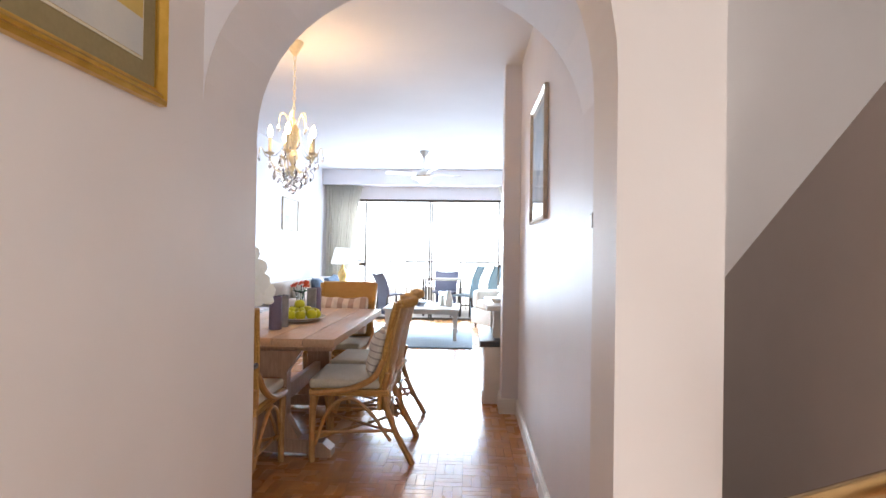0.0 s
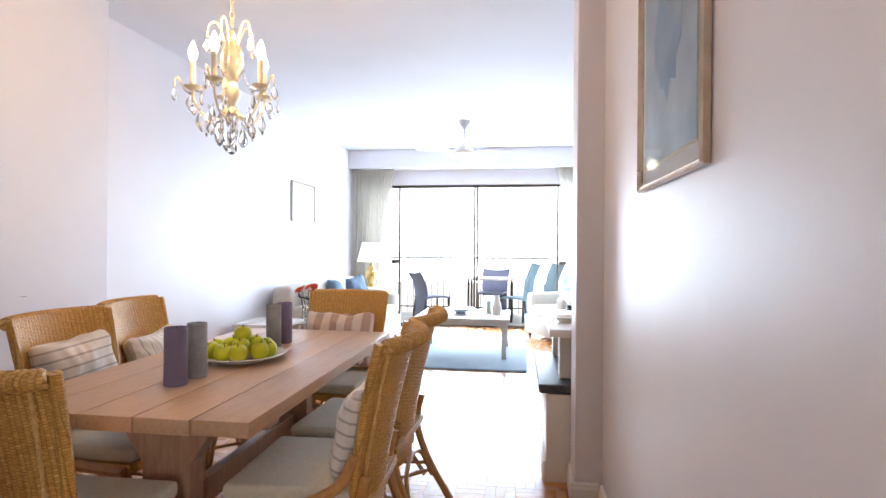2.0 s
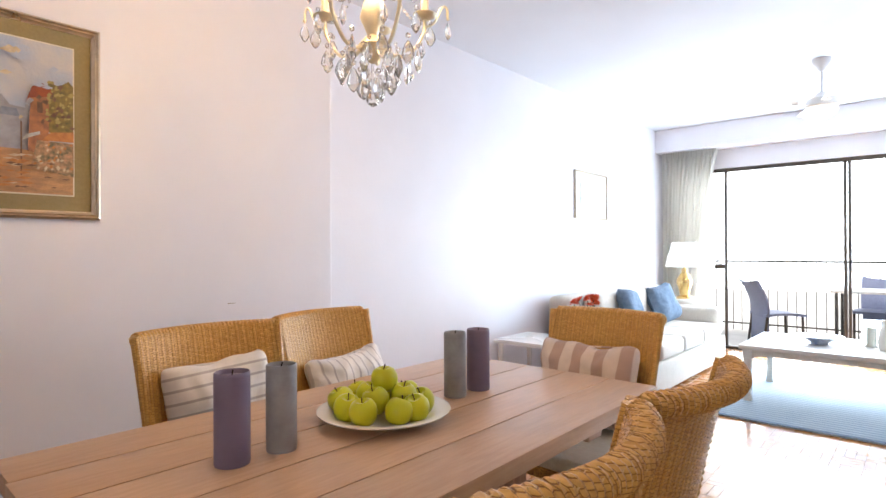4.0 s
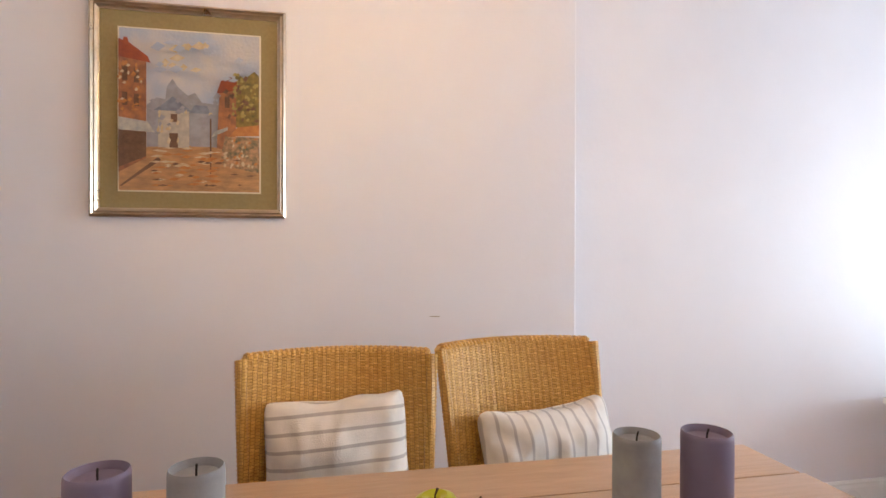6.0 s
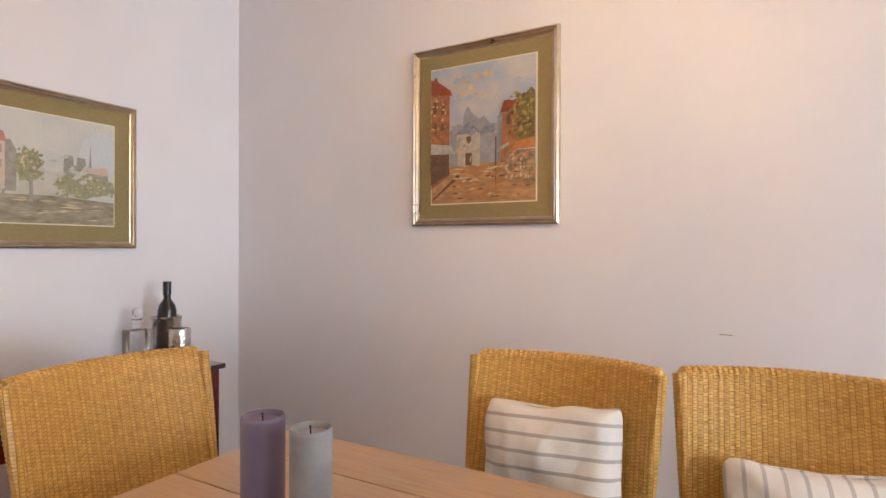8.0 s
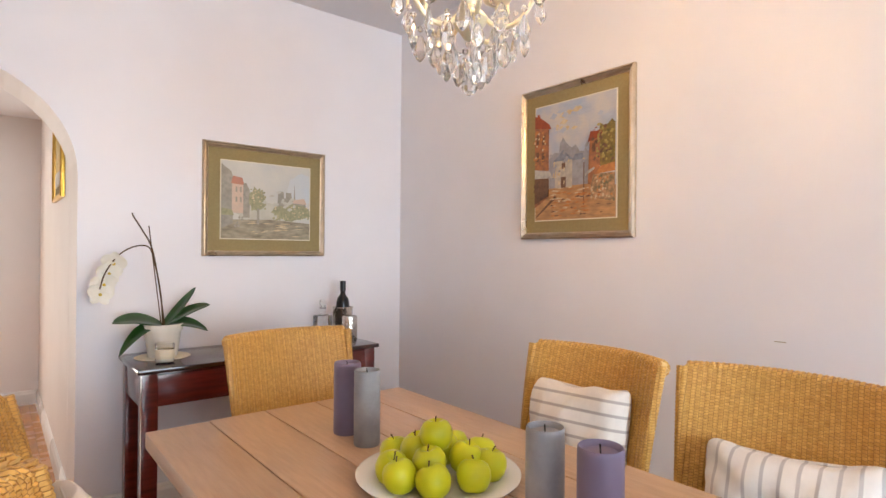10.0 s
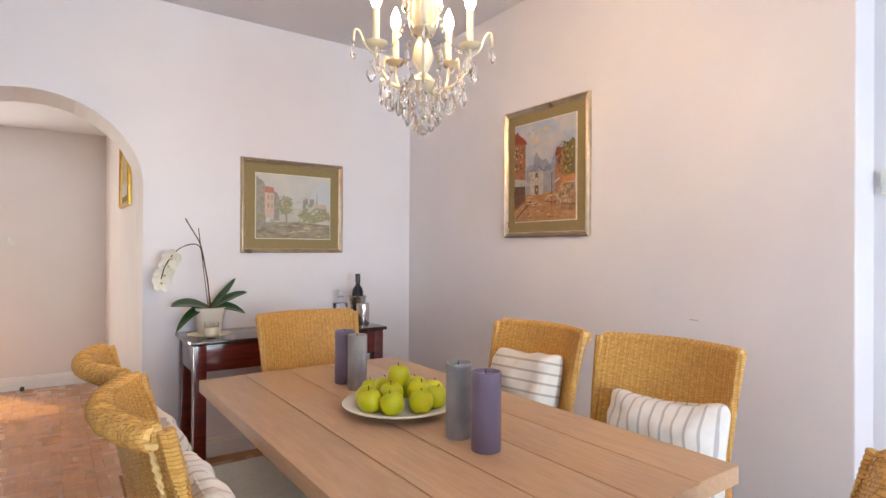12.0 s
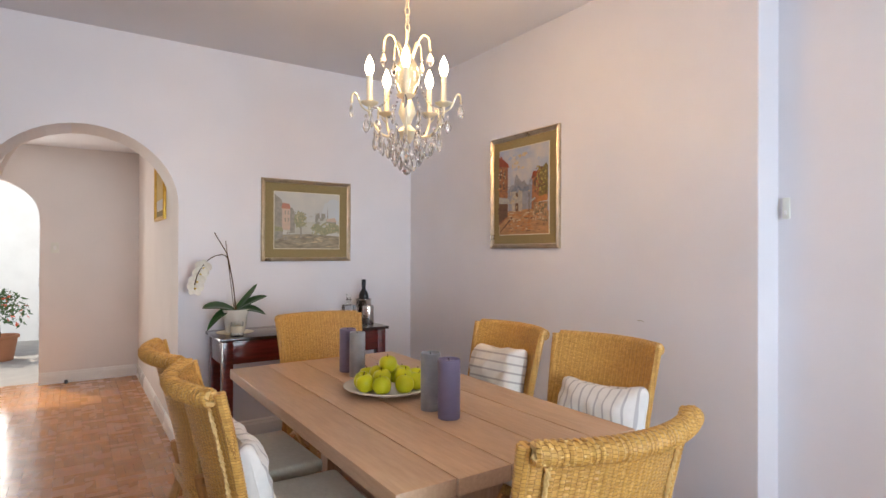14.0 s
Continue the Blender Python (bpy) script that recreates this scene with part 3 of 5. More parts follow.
def build_back():
    """The woven panel, each strand passing in front of and behind the stakes."""
    stakes, rows = 15, 88
    bm = bmesh.new()
    for s in (1, -1):
        grid = []
        for i in range(stakes * 2 + 1):
            row = []
            for j in range(rows * 2 + 1):
                u, v = -1 + i / stakes, j / (rows * 2)
                p = back_point(u, v)
                n = Vector((-0.25 * u, 1, 0.25)).normalized()
                wave = 0.0010 * (1 if (i // 2 + j // 2) % 2 else -1) if i % 2 else 0.0
                groove = -0.0016 if j % 2 == 0 else 0.0
                p = p + n * (s * (0.006 + groove) + wave * (0.75 if j % 2 == 0 else 1))
                row.append(bm.verts.new(p))
            grid.append(row)
        for i in range(stakes * 2):
            for j in range(rows * 2):
                q = (grid[i][j], grid[i + 1][j], grid[i + 1][j + 1], grid[i][j + 1])
                bm.faces.new(q if s < 0 else q[::-1])
    return bm


def rope(path, r, turns, strands=3, sides=6, only=None):
    """Strands twisted round a path."""
    bm = bmesh.new()
    path = [Vector(p) for p in path]
    n = len(path)
    for k in range(strands) if only is None else (only,):
        pts = []
        for i, p in enumerate(path):
            d = (path[min(n - 1, i + 1)] - path[max(0, i - 1)]).normalized()
            a = d.cross(Vector((0, 0, 1)))
            a = a.normalized() if a.length > 0.01 else Vector((1, 0, 0))
            b = d.cross(a)
            q = 2 * math.pi * (turns * i / (n - 1) + k / strands)
            pts.append(p + r * (0.52 if strands < 4 else 0.66) * (math.cos(q) * a + math.sin(q) * b))
        tube(pts, r * (0.56 if strands < 4 else 0.36), sides, bm=bm)
    return bm


def wicker_chair(m, label):
    c = thing("dining_chair", m, label, "chair", "chairs round the dining table")
    part("backrest", build_back(), M_WICKER, c)
    top = [back_point(-1 + 2 * k / 72, 1.0) + Vector((0, -0.020, -0.012)) for k in range(73)]
    part("rolled_rim", tube(top, [0.0275 if k % 2 else 0.0245 for k in range(73)], 12), M_WICKER, c, "thick rolled wicker top edge")
    for k in range(3):
        part("rim_strand", rope(top, 0.0265, 16, 6, 5, 2 * k), M_RIM, c, "pale plaited wicker strand")
    for s in (-1, 1):
        post = [back_point(s, v / 120) + Vector((s * 0.008, 0, 0)) for v in range(121)]
        part("side_post", tube(post, [0.0168 if i % 2 else 0.0150 for i in range(len(post))], 8), M_WICKER, c)
        part("backrest_binding", rope([back_point(s * 0.86, v / 40) - Vector((0, 0.012, 0)) for v in range(39)], 0.008, 22, 2, 5), M_RIM, c)
        arm = smooth_path([back_point(s, 0.46) + Vector((s * 0.012, 0.005, 0)), (s * 0.250, -0.145, 0.50), (s * 0.252, -0.02, 0.435), (s * 0.250, 0.12, 0.41), (s * 0.245, 0.215, 0.405)], 7)
        part("side_rail", tube(arm, 0.018, 8), M_CANE, c)
        part("front_leg", tube(smooth_path([(s * 0.225, 0.215, 0), (s * 0.225, 0.214, 0.2), (s * 0.232, 0.21, 0.41)], 5), 0.019, 8), M_CANE, c)
        part("back_leg", tube(smooth_path([(s * 0.245, -0.375, 0), (s * 0.228, -0.265, 0.20), (s * 0.222, -0.205, 0.38), (s * 0.226, -0.225, 0.52)], 6), 0.018, 8), M_CANE, c)
        part("side_arch", tube(smooth_path([(s * 0.228, 0.195, 0.10), (s * 0.236, 0.12, 0.30), (s * 0.238, 0.0, 0.375), (s * 0.236, -0.12, 0.30), (s * 0.232, -0.245, 0.13)], 6), 0.011, 7), M_CANE, c)
        part("side_stretcher", tube([(s * 0.225, 0.21, 0.17), (s * 0.232, -0.27, 0.19)], 0.010, 7), M_CANE, c)
        part("cross_stretcher", tube([(s * 0.22, 0.20, 0.14 + 0.006 * s), (-s * 0.225, -0.28, 0.17 + 0.006 * s)], 0.010, 7), M_CANE, c)
    part("front_arch", tube(smooth_path([(-0.21, 0.215, 0.12), (-0.14, 0.22, 0.29), (0, 0.222, 0.36), (0.14, 0.22, 0.29), (0.21, 0.215, 0.12)], 6), 0.011, 7), M_CANE, c)
    part("back_arch", tube(smooth_path([(-0.22, -0.28, 0.14), (-0.14, -0.245, 0.27), (0, -0.235, 0.31), (0.14, -0.245, 0.27), (0.22, -0.28, 0.14)], 6), 0.010, 7), M_CANE, c)
    part("seat_frame", box(-0.242, 0.242, -0.235, 0.232, 0.385, 0.425, 0.012), M_WICKER, c)
    part("seat_pad", box(-0.232, 0.232, -0.195, 0.236, 0.427, 0.480, 0.022, seg=4), M_PAD, c, "cream dotted cloth seat pad")
    return c


CHAIR = "honey-coloured wicker dining chair with a cream seat pad at the table"
chair = wicker_chair(pose(-1.648, 3.753, 0, 0, 0, -91), CHAIR)
copy_thing(chair, pose(-1.726, 4.316, 0, 0, 0, -83.6))
copy_thing(chair, pose(-0.715, 3.54, 0, 0, 0, 92))
copy_thing(chair, pose(-0.724, 4.09, 0, 0, 0, 88))
copy_thing(chair, pose(-1.320, 3.076, 0, 0, 0, 1))
copy_thing(chair, pose(-1.115, 4.795, 0, 0, 0, 177))


def cushion(m, w, h, d, material, label, seed):
    o = tagged_at(part("cushion", pillow(w, h, d, seed), material), m, label, "cushion", "cushions on the dining chairs")
    part("piping", pillow_rim(w, h, 0.004, seed), material, o)
    return o


cushion(pose(-1.845, 3.755, 0.680, 14, 3, -91), 0.37, 0.36, 0.15, M_HORIZ, "cream cushion with brown cross stripes on a wicker chair", 1)
cushion(pose(-1.900, 4.345, 0.632, 18, 3, -84), 0.42, 0.31, 0.15, M_VERT, "white cushion with fine grey stripes on a wicker chair", 2)
cushion(pose(-0.565, 3.54, 0.625, 14, 0, 92), 0.38, 0.29, 0.10, M_HORIZ, "cream striped cushion leaning on a wicker chair back", 3)
cushion(pose(-0.572, 4.09, 0.625, 14, 0, 88), 0.38, 0.29, 0.10, M_VERT, "white striped cushion leaning on a wicker chair back", 4)
cushion(pose(-1.125, 4.940, 0.665, 14, 0, 177), 0.46, 0.34, 0.11, M_WIDE, "cushion with wide beige and brown stripes on a wicker chair", 5)

# ---- dining table ----
TX0, TX1, TY0, TY1, TZ = -1.620, -0.748, 3.100, 4.735, 0.745
table = thing("dining_table", pose((TX0 + TX1) / 2, (TY0 + TY1) / 2, 0), "limed oak trestle dining table with a plank top", "table")
hw, hl = (TX1 - TX0) / 2, (TY1 - TY0) / 2
nb = 5
for k in range(nb):
    x0 = -hw + 2 * hw * k / nb
    part("plank", box(x0 + 0.0017, x0 + 2 * hw / nb - 0.0017, -hl + (0.006 if k in (0, 4) else 0), hl - (0.006 if k in (0, 4) else 0), TZ - 0.045, TZ, 0.0035), M_TABLE, table)
for s in (-1, 1):
    y = s * 0.50
    part("cleat", box(-0.36, 0.36, y - 0.045, y + 0.045, TZ - 0.115, TZ - 0.047, 0.006), M_LEGWOOD, table)
    part("column", prism([(-0.17, TZ - 0.117), (-0.085, 0.50), (-0.085, 0.24), (-0.16, 0.105), (0.16, 0.105), (0.085, 0.24), (0.085, 0.50), (0.17, TZ - 0.117)], 'y', y - 0.04, y + 0.04), M_LEGWOOD, table, smooth=False)
    part("foot", prism([(-0.36, 0), (-0.36, 0.045), (-0.31, 0.085), (-0.20, 0.104), (0.20, 0.104), (0.31, 0.085), (0.36, 0.045), (0.36, 0), (0.24, 0), (0.20, 0.025), (-0.20, 0.025), (-0.24, 0)], 'y', y - 0.05, y + 0.05), M_LEGWOOD, table, smooth=False)
part("stretcher", box(-0.022, 0.022, -0.455, 0.455, 0.27, 0.37, 0.006), M_LEGWOOD, table)


# ---- on the table ----
def pillar_candle(x, y, r, h, material, label):
    c = thing("pillar_candle", pose(x, y, TZ), label, "candle", "candles on the dining table")
    part("wax", lathe([(0, 0), (r * 0.97, 0), (r, 0.004), (r, h - 0.008), (r * 0.985, h - 0.002), (r * 0.94, h), (r * 0.87, h - 0.004), (r * 0.80, h - 0.010), (0, h - 0.012)], 36), material, c)
    part("wick", tube([(0, 0, h - 0.013), (0.001, 0, h - 0.004), (0.003, 0.001, h + 0.004)], 0.0014, 6), M_WICK, c, "black burnt wick")


pillar_candle(-1.200, 3.451, 0.038, 0.200, M_PURPLE, "tall mauve pillar candle beside a grey one")
pillar_candle(-1.194, 3.569, 0.035, 0.199, M_GREYWAX, "grey mottled pillar candle beside a mauve one")
pillar_candle(-1.188, 4.307, 0.038, 0.200, M_PURPLE, "tall mauve pillar candle beside a grey one")
pillar_candle(-1.189, 4.189, 0.035, 0.203, M_GREYWAX, "grey mottled pillar candle beside a mauve one")

PX, PY = -1.187, 3.885
plate = tagged_at(part("plate", lathe([(0, 0.006), (0.085, 0.004), (0.09, 0.0), (0.098, 0.0), (0.10, 0.006), (0.16, 0.020), (0.181, 0.026), (0.183, 0.029), (0.178, 0.031), (0.14, 0.022), (0.10, 0.012), (0, 0.010)], 56), M_CHINA),
                  pose(PX, PY, TZ), "round cream china plate holding green apples", "plate")


def apple(m, label):
    a = thing("apple", m, label, "apple", "apples on the plate")
    prof = [(0, 0.006), (0.008, 0.002), (0.016, 0.0), (0.026, 0.006), (0.034, 0.020), (0.037, 0.034), (0.035, 0.048), (0.028, 0.060), (0.018, 0.065), (0.009, 0.062), (0.003, 0.054), (0, 0.053)]
    bm = lathe(prof, 18)
    for v in bm.verts:
        q = math.atan2(v.co.y, v.co.x)
        k = 1 + 0.025 * math.cos(5 * q) * (1 - v.co.z / 0.07)
        v.co.x *= k
        v.co.y *= k
    part("flesh", bm, M_APPLE, a)
    part("stalk", tube([(0, 0, 0.052), (0.001, 0, 0.064), (0.005, 0.002, 0.074)], [0.0014, 0.0013, 0.002], 5), M_STEM, a, "short brown stalk")
    return a


rnd = random.Random(4)
spots = [(0.110 * math.cos(q), 0.110 * math.sin(q), 0.016) for q in (2 * math.pi * k / 9 + 0.2 for k in range(9))]
spots += [(0.052 * math.cos(q), 0.052 * math.sin(q), 0.032) for q in (2 * math.pi * k / 4 + 0.6 for k in range(4))]
spots += [(0.004, 0.0, 0.076)]
first = None
for k, (x, y, z) in enumerate(spots):
    m = pose(PX + x, PY + y, TZ + z, rnd.uniform(-22, 22), rnd.uniform(-22, 22), rnd.uniform(0, 360))
    if k == len(spots) - 1:
        m = pose(PX + x, PY + y, TZ + z, 4, -3, 40)
    if first is None:
        first = apple(m, "shiny green apple piled on a china plate")
    else:
        copy_thing(first, m)


# ---- chandelier ----
CX, CY = -1.252, 3.906
ch = thing("chandelier", pose(CX, CY, -0.02), "gilt crystal chandelier with five lit candle bulbs, hanging on a chain", "chandelier")
part("ceiling_canopy", lathe([(0, 2.60), (0.012, 2.605), (0.03, 2.63), (0.055, 2.68), (0.06, 2.699), (0, 2.699)], 24), M_GILT, ch)
link_mesh = None
zc = 2.605
k = 0
while zc > 2.19:
    loop = [(0.010 * math.cos(q), 0, 0.021 * math.sin(q)) for q in (2 * math.pi * i / 12 for i in range(12))]
    mm = pose(0, 0, zc - 0.02, 0, 0, 90 * (k % 2))
    if link_mesh is None:
        link_mesh = part("chain_link", tube(loop, 0.0028, 6, closed=True), M_GILT, ch, m=mm)
    else:
        o = new("chain_link", link_mesh.data)
        o.parent, o.matrix_basis = ch, mm
    zc -= 0.035
    k += 1
part("stem", lathe([(0, 1.76), (0.012, 1.765), (0.03, 1.79), (0.042, 1.81), (0.03, 1.825), (0.014, 1.84), (0.022, 1.86), (0.036, 1.89), (0.026, 1.93), (0.013, 1.96), (0.020, 2.0), (0.034, 2.04), (0.04, 2.07), (0.028, 2.10), (0.012, 2.125), (0.016, 2.15), (0.006, 2.17), (0, 2.172)], 20), M_GILT, ch)
part("glass_column", lathe([(0, 1.95), (0.03, 1.955), (0.045, 1.99), (0.05, 2.04), (0.04, 2.09), (0.02, 2.12), (0, 2.12)], 20), M_CRYSTAL, ch)


def drop_mesh(s):
    """A faceted pear-shaped crystal with its bead and wire."""
    bm = bmesh.new()
    lathe([(0, -0.045 * s), (0.006 * s, -0.040 * s), (0.0125 * s, -0.028 * s), (0.010 * s, -0.016 * s), (0.004 * s, -0.004 * s), (0, 0)], 6, bm)
    for v in bm.verts:
        v.co.y *= 0.55
    lathe([(0, 0.002 * s), (0.005 * s, 0.006 * s), (0.005 * s, 0.010 * s), (0, 0.014 * s)], 6, bm)
    return bm


drops = {}


def hang(place, s, turn):
    key = round(s, 1)
    mm = pose(*place, 0, 0, turn)
    if key not in drops:
        drops[key] = part("crystal_drop", drop_mesh(key), M_CRYSTAL, ch, smooth=False, m=mm)
    else:
        o = new("crystal_drop", drops[key].data)
        o.parent, o.matrix_basis = ch, mm


for a in range(5):
    q = radians(72 * a - 14)
    c, s = math.cos(q), math.sin(q)

    def at(r, z, dq=0.0):
        return (r * math.cos(q + dq), r * math.sin(q + dq), z)
    arm = part("arm", tube(smooth_path([at(0.02, 1.83), at(0.06, 1.79), at(0.11, 1.80), at(0.15, 1.86), at(0.155, 1.905)], 6), 0.0055, 7), M_GILT, ch)
    part("scroll", tube(smooth_path([at(0.012, 2.06), at(0.035, 2.14), at(0.062, 2.195), at(0.09, 2.185), at(0.098, 2.13)], 6), 0.0040, 6), M_GILT, ch)
    part("outer_scroll", tube(smooth_path([at(0.155, 1.88), at(0.185, 1.90), at(0.207, 1.945), at(0.222, 1.945), at(0.226, 1.91)], 5), 0.0038, 6), M_GILT, ch)
    pan = part("drip_pan", lathe([(0, 1.903), (0.012, 1.903), (0.034, 1.915), (0.036, 1.919), (0.012, 1.912), (0.012, 1.925), (0, 1.925)], 18, at=(at(0.155, 0))), M_GILT, ch)
    sleeve = part("candle_sleeve", lathe([(0, 1.925), (0.0115, 1.925), (0.0115, 2.025), (0, 2.025)], 14, at=at(0.155, 0)), M_CANDLE_SLEEVE, ch)
    part("bulb", lathe([(0, 2.026), (0.009, 2.027), (0.0165, 2.045), (0.018, 2.058), (0.014, 2.078), (0.006, 2.098), (0, 2.108)], 14, at=at(0.155, 0)), M_BULB, ch, "glowing candle-shaped bulb")
    hang(at(0.098, 2.125), 1.3, 72 * a)
    hang(at(0.226, 1.905), 1.2, 72 * a + 30)
    for dq in (-0.30, 0.30):
        hang(at(0.165, 1.865, dq), 1.3, 72 * a + 60 * dq)
    for dq in (-0.2, 0.25):
        hang(at(0.13, 1.80, dq * 1.4), 1.5, 72 * a + 40)
    hang(at(0.085, 1.775, 0.5), 1.5, 72 * a)
    hang(at(0.10, 1.765), 1.3, 72 * a + 80)
    # bead garlands from the stem to the pans
    pts = smooth_path([at(0.04, 2.05), at(0.075, 1.95), at(0.12, 1.90), at(0.155, 1.905)], 5)
    bm = bmesh.new()
    for p in pts[1:-1]:
        lathe([(0, -0.0055), (0.005, -0.002), (0.005, 0.002), (0, 0.0055)], 6, bm, p)
    part("bead_string", bm, M_CRYSTAL, ch, smooth=False)["kind"] = "stuff"
    bulb_light("candle_bulb_light", (CX + 0.155 * c, CY + 0.155 * s, 2.105), 5.0, (1.0, 0.57, 0.22), 0.02)
for r, z, n, s in ((0.055, 1.745, 6, 1.6), (0.028, 1.715, 4, 1.4), (0.07, 1.80, 7, 1.2)):
    for k in range(n):
        q = 2 * math.pi * k / n + z * 9
        hang((r * math.cos(q), r * math.sin(q), z), s, k * 50)
part("finial_ball", lathe([(0, 1.636), (0.012, 1.641), (0.02, 1.656), (0.012, 1.671), (0.004, 1.676), (0.004, 1.77), (0, 1.77)], 8), M_CRYSTAL, ch, smooth=False)


# ---- pictures ----
def picture(name, m, w, h, moulding, mat_frame, mount, label, paint, mount_mat=None):
    """A framed picture in the xz plane, facing +y, its centre at the origin."""
    o = thing(name, m, label, "picture")
    bm = bmesh.new()
    prof = [(0, 0.002), (0, 0.018), (0.25, 0.024), (0.45, 0.018), (0.6, 0.021), (0.85, 0.014), (1, 0.012), (1, 0.002)]
    loops = []
    for sx, sz in ((-1, -1), (1, -1), (1, 1), (-1, 1)):
        loops.append([bm.verts.new((sx * (w / 2 - t * moulding), y, sz * (h / 2 - t * moulding))) for t, y in prof])
    for i in range(4):
        a, b = loops[i], loops[(i + 1) % 4]
        for k in range(len(prof) - 1):
            bm.faces.new((a[k], a[k + 1], b[k + 1], b[k]))
        bm.faces.new((a[-1], a[0], b[0], b[-1]))
    bmesh.ops.recalc_face_normals(bm, faces=bm.faces)
    part("picture_frame", bm, mat_frame, o, smooth=False)
    part("mount", box(-w / 2 + moulding * 0.9, w / 2 - moulding * 0.9, 0.002, 0.008, -h / 2 + moulding * 0.9, h / 2 - moulding * 0.9), mount_mat or M_MOUNT, o, smooth=False)
    iw, ih = w / 2 - moulding - mount, h / 2 - moulding - mount
    part("inner_edge", box(-iw - 0.005, iw + 0.005, 0.008, 0.010, -ih - 0.005, ih + 0.005), M_IVORY, o, smooth=False)
    layer = [0.011]
    for nm, outline, mt in paint:
        bm = bmesh.new()
        lo, hi = layer[0], layer[0] + 0.0006
        prism([(-x * iw, z * ih) for x, z in outline], 'y', lo if nm != "canvas" else 0.010, hi, bm)
        part(nm, bm, mt, o, smooth=False)
        layer[0] += 0.0005 if nm != "brush_stroke" else 0.00003
    return o


def paint(name, a, b, scale=25.0, stretch=(1, 1, 1)):
    return mat("paint_" + name, a, b, scale=scale, rough=0.55, bump=0.5, bump_scale=90, stretch=stretch)


P_SKY = paint("sky", (0.66, 0.56, 0.44), (0.30, 0.38, 0.54), 6)
P_SKY2 = paint("pale_sky", (0.60, 0.57, 0.50), (0.50, 0.50, 0.48), 7)
P_RED = paint("red_house", (0.46, 0.18, 0.07), (0.22, 0.10, 0.06), 40)
P_ROOF = paint("red_roof", (0.36, 0.08, 0.03), (0.22, 0.05, 0.03), 30)
P_BLUE = paint("blue_roof", (0.24, 0.27, 0.33), (0.16, 0.18, 0.23), 40)
P_STONE = paint("stone_house", (0.54, 0.47, 0.37), (0.36, 0.33, 0.29), 45)
P_TREE = paint("autumn_tree", (0.30, 0.20, 0.05), (0.12, 0.10, 0.04), 55)
P_STREET = paint("street", (0.56, 0.30, 0.13), (0.32, 0.18, 0.09), 22, (1, 1, 3))
P_STREET2 = paint("pale_street", (0.38, 0.33, 0.24), (0.20, 0.17, 0.12), 22, (1, 1, 3))
P_DARK = paint("shade", (0.08, 0.055, 0.04), (0.04, 0.03, 0.025), 50)
P_AWN = paint("awning", (0.50, 0.48, 0.42), (0.32, 0.32, 0.32), 50)
P_STALL = paint("flower_stall", (0.55, 0.30, 0.16), (0.12, 0.12, 0.07), 70)
P_TREE2 = paint("green_tree", (0.38, 0.36, 0.22), (0.24, 0.24, 0.14), 55)
P_PALE = paint("abstract", (0.50, 0.57, 0.60), (0.28, 0.36, 0.42), 5)
P_HAZE = paint("blue_haze", (0.34, 0.34, 0.38), (0.26, 0.25, 0.26), 30)
P_BROWN = paint("warm_brown", (0.19, 0.10, 0.06), (0.12, 0.065, 0.04), 50)
P_LIGHT = paint("cream_light", (0.62, 0.52, 0.36), (0.50, 0.36, 0.20), 40)
P_ORANGE = paint("orange_light", (0.55, 0.24, 0.07), (0.40, 0.15, 0.05), 40)
P_OCHRE = paint("ochre_leaves", (0.42, 0.33, 0.10), (0.28, 0.22, 0.07), 40)
P_SKYBLUE = paint("soft_blue", (0.36, 0.42, 0.54), (0.44, 0.46, 0.52), 12)
P_GREY = paint("grey_stone", (0.36, 0.33, 0.27), (0.26, 0.24, 0.20), 45)
P_PINK = paint("pink_stone", (0.60, 0.42, 0.32), (0.52, 0.40, 0.32), 45)
P_ROOF2 = paint("soft_red_roof", (0.50, 0.20, 0.13), (0.42, 0.20, 0.14), 35)
P_MIST = paint("mist", (0.52, 0.50, 0.43), (0.44, 0.42, 0.35), 30)
P_PALEBLUE = paint("pale_blue", (0.50, 0.55, 0.60), (0.55, 0.56, 0.55), 8)


def rect(x0, x1, z0, z1):
    return [(x0, z0), (x1, z0), (x1, z1), (x0, z1)]


def ragged(cx, cz, rx, rz, seed, n=20):
    r = random.Random(seed)
    return [(max(-1, min(1, cx + rx * k * math.cos(q))), max(-1, min(1, cz + rz * k * math.sin(q)))) for q, k in ((2 * math.pi * i / n, r.uniform(0.75, 1.1)) for i in range(n))]


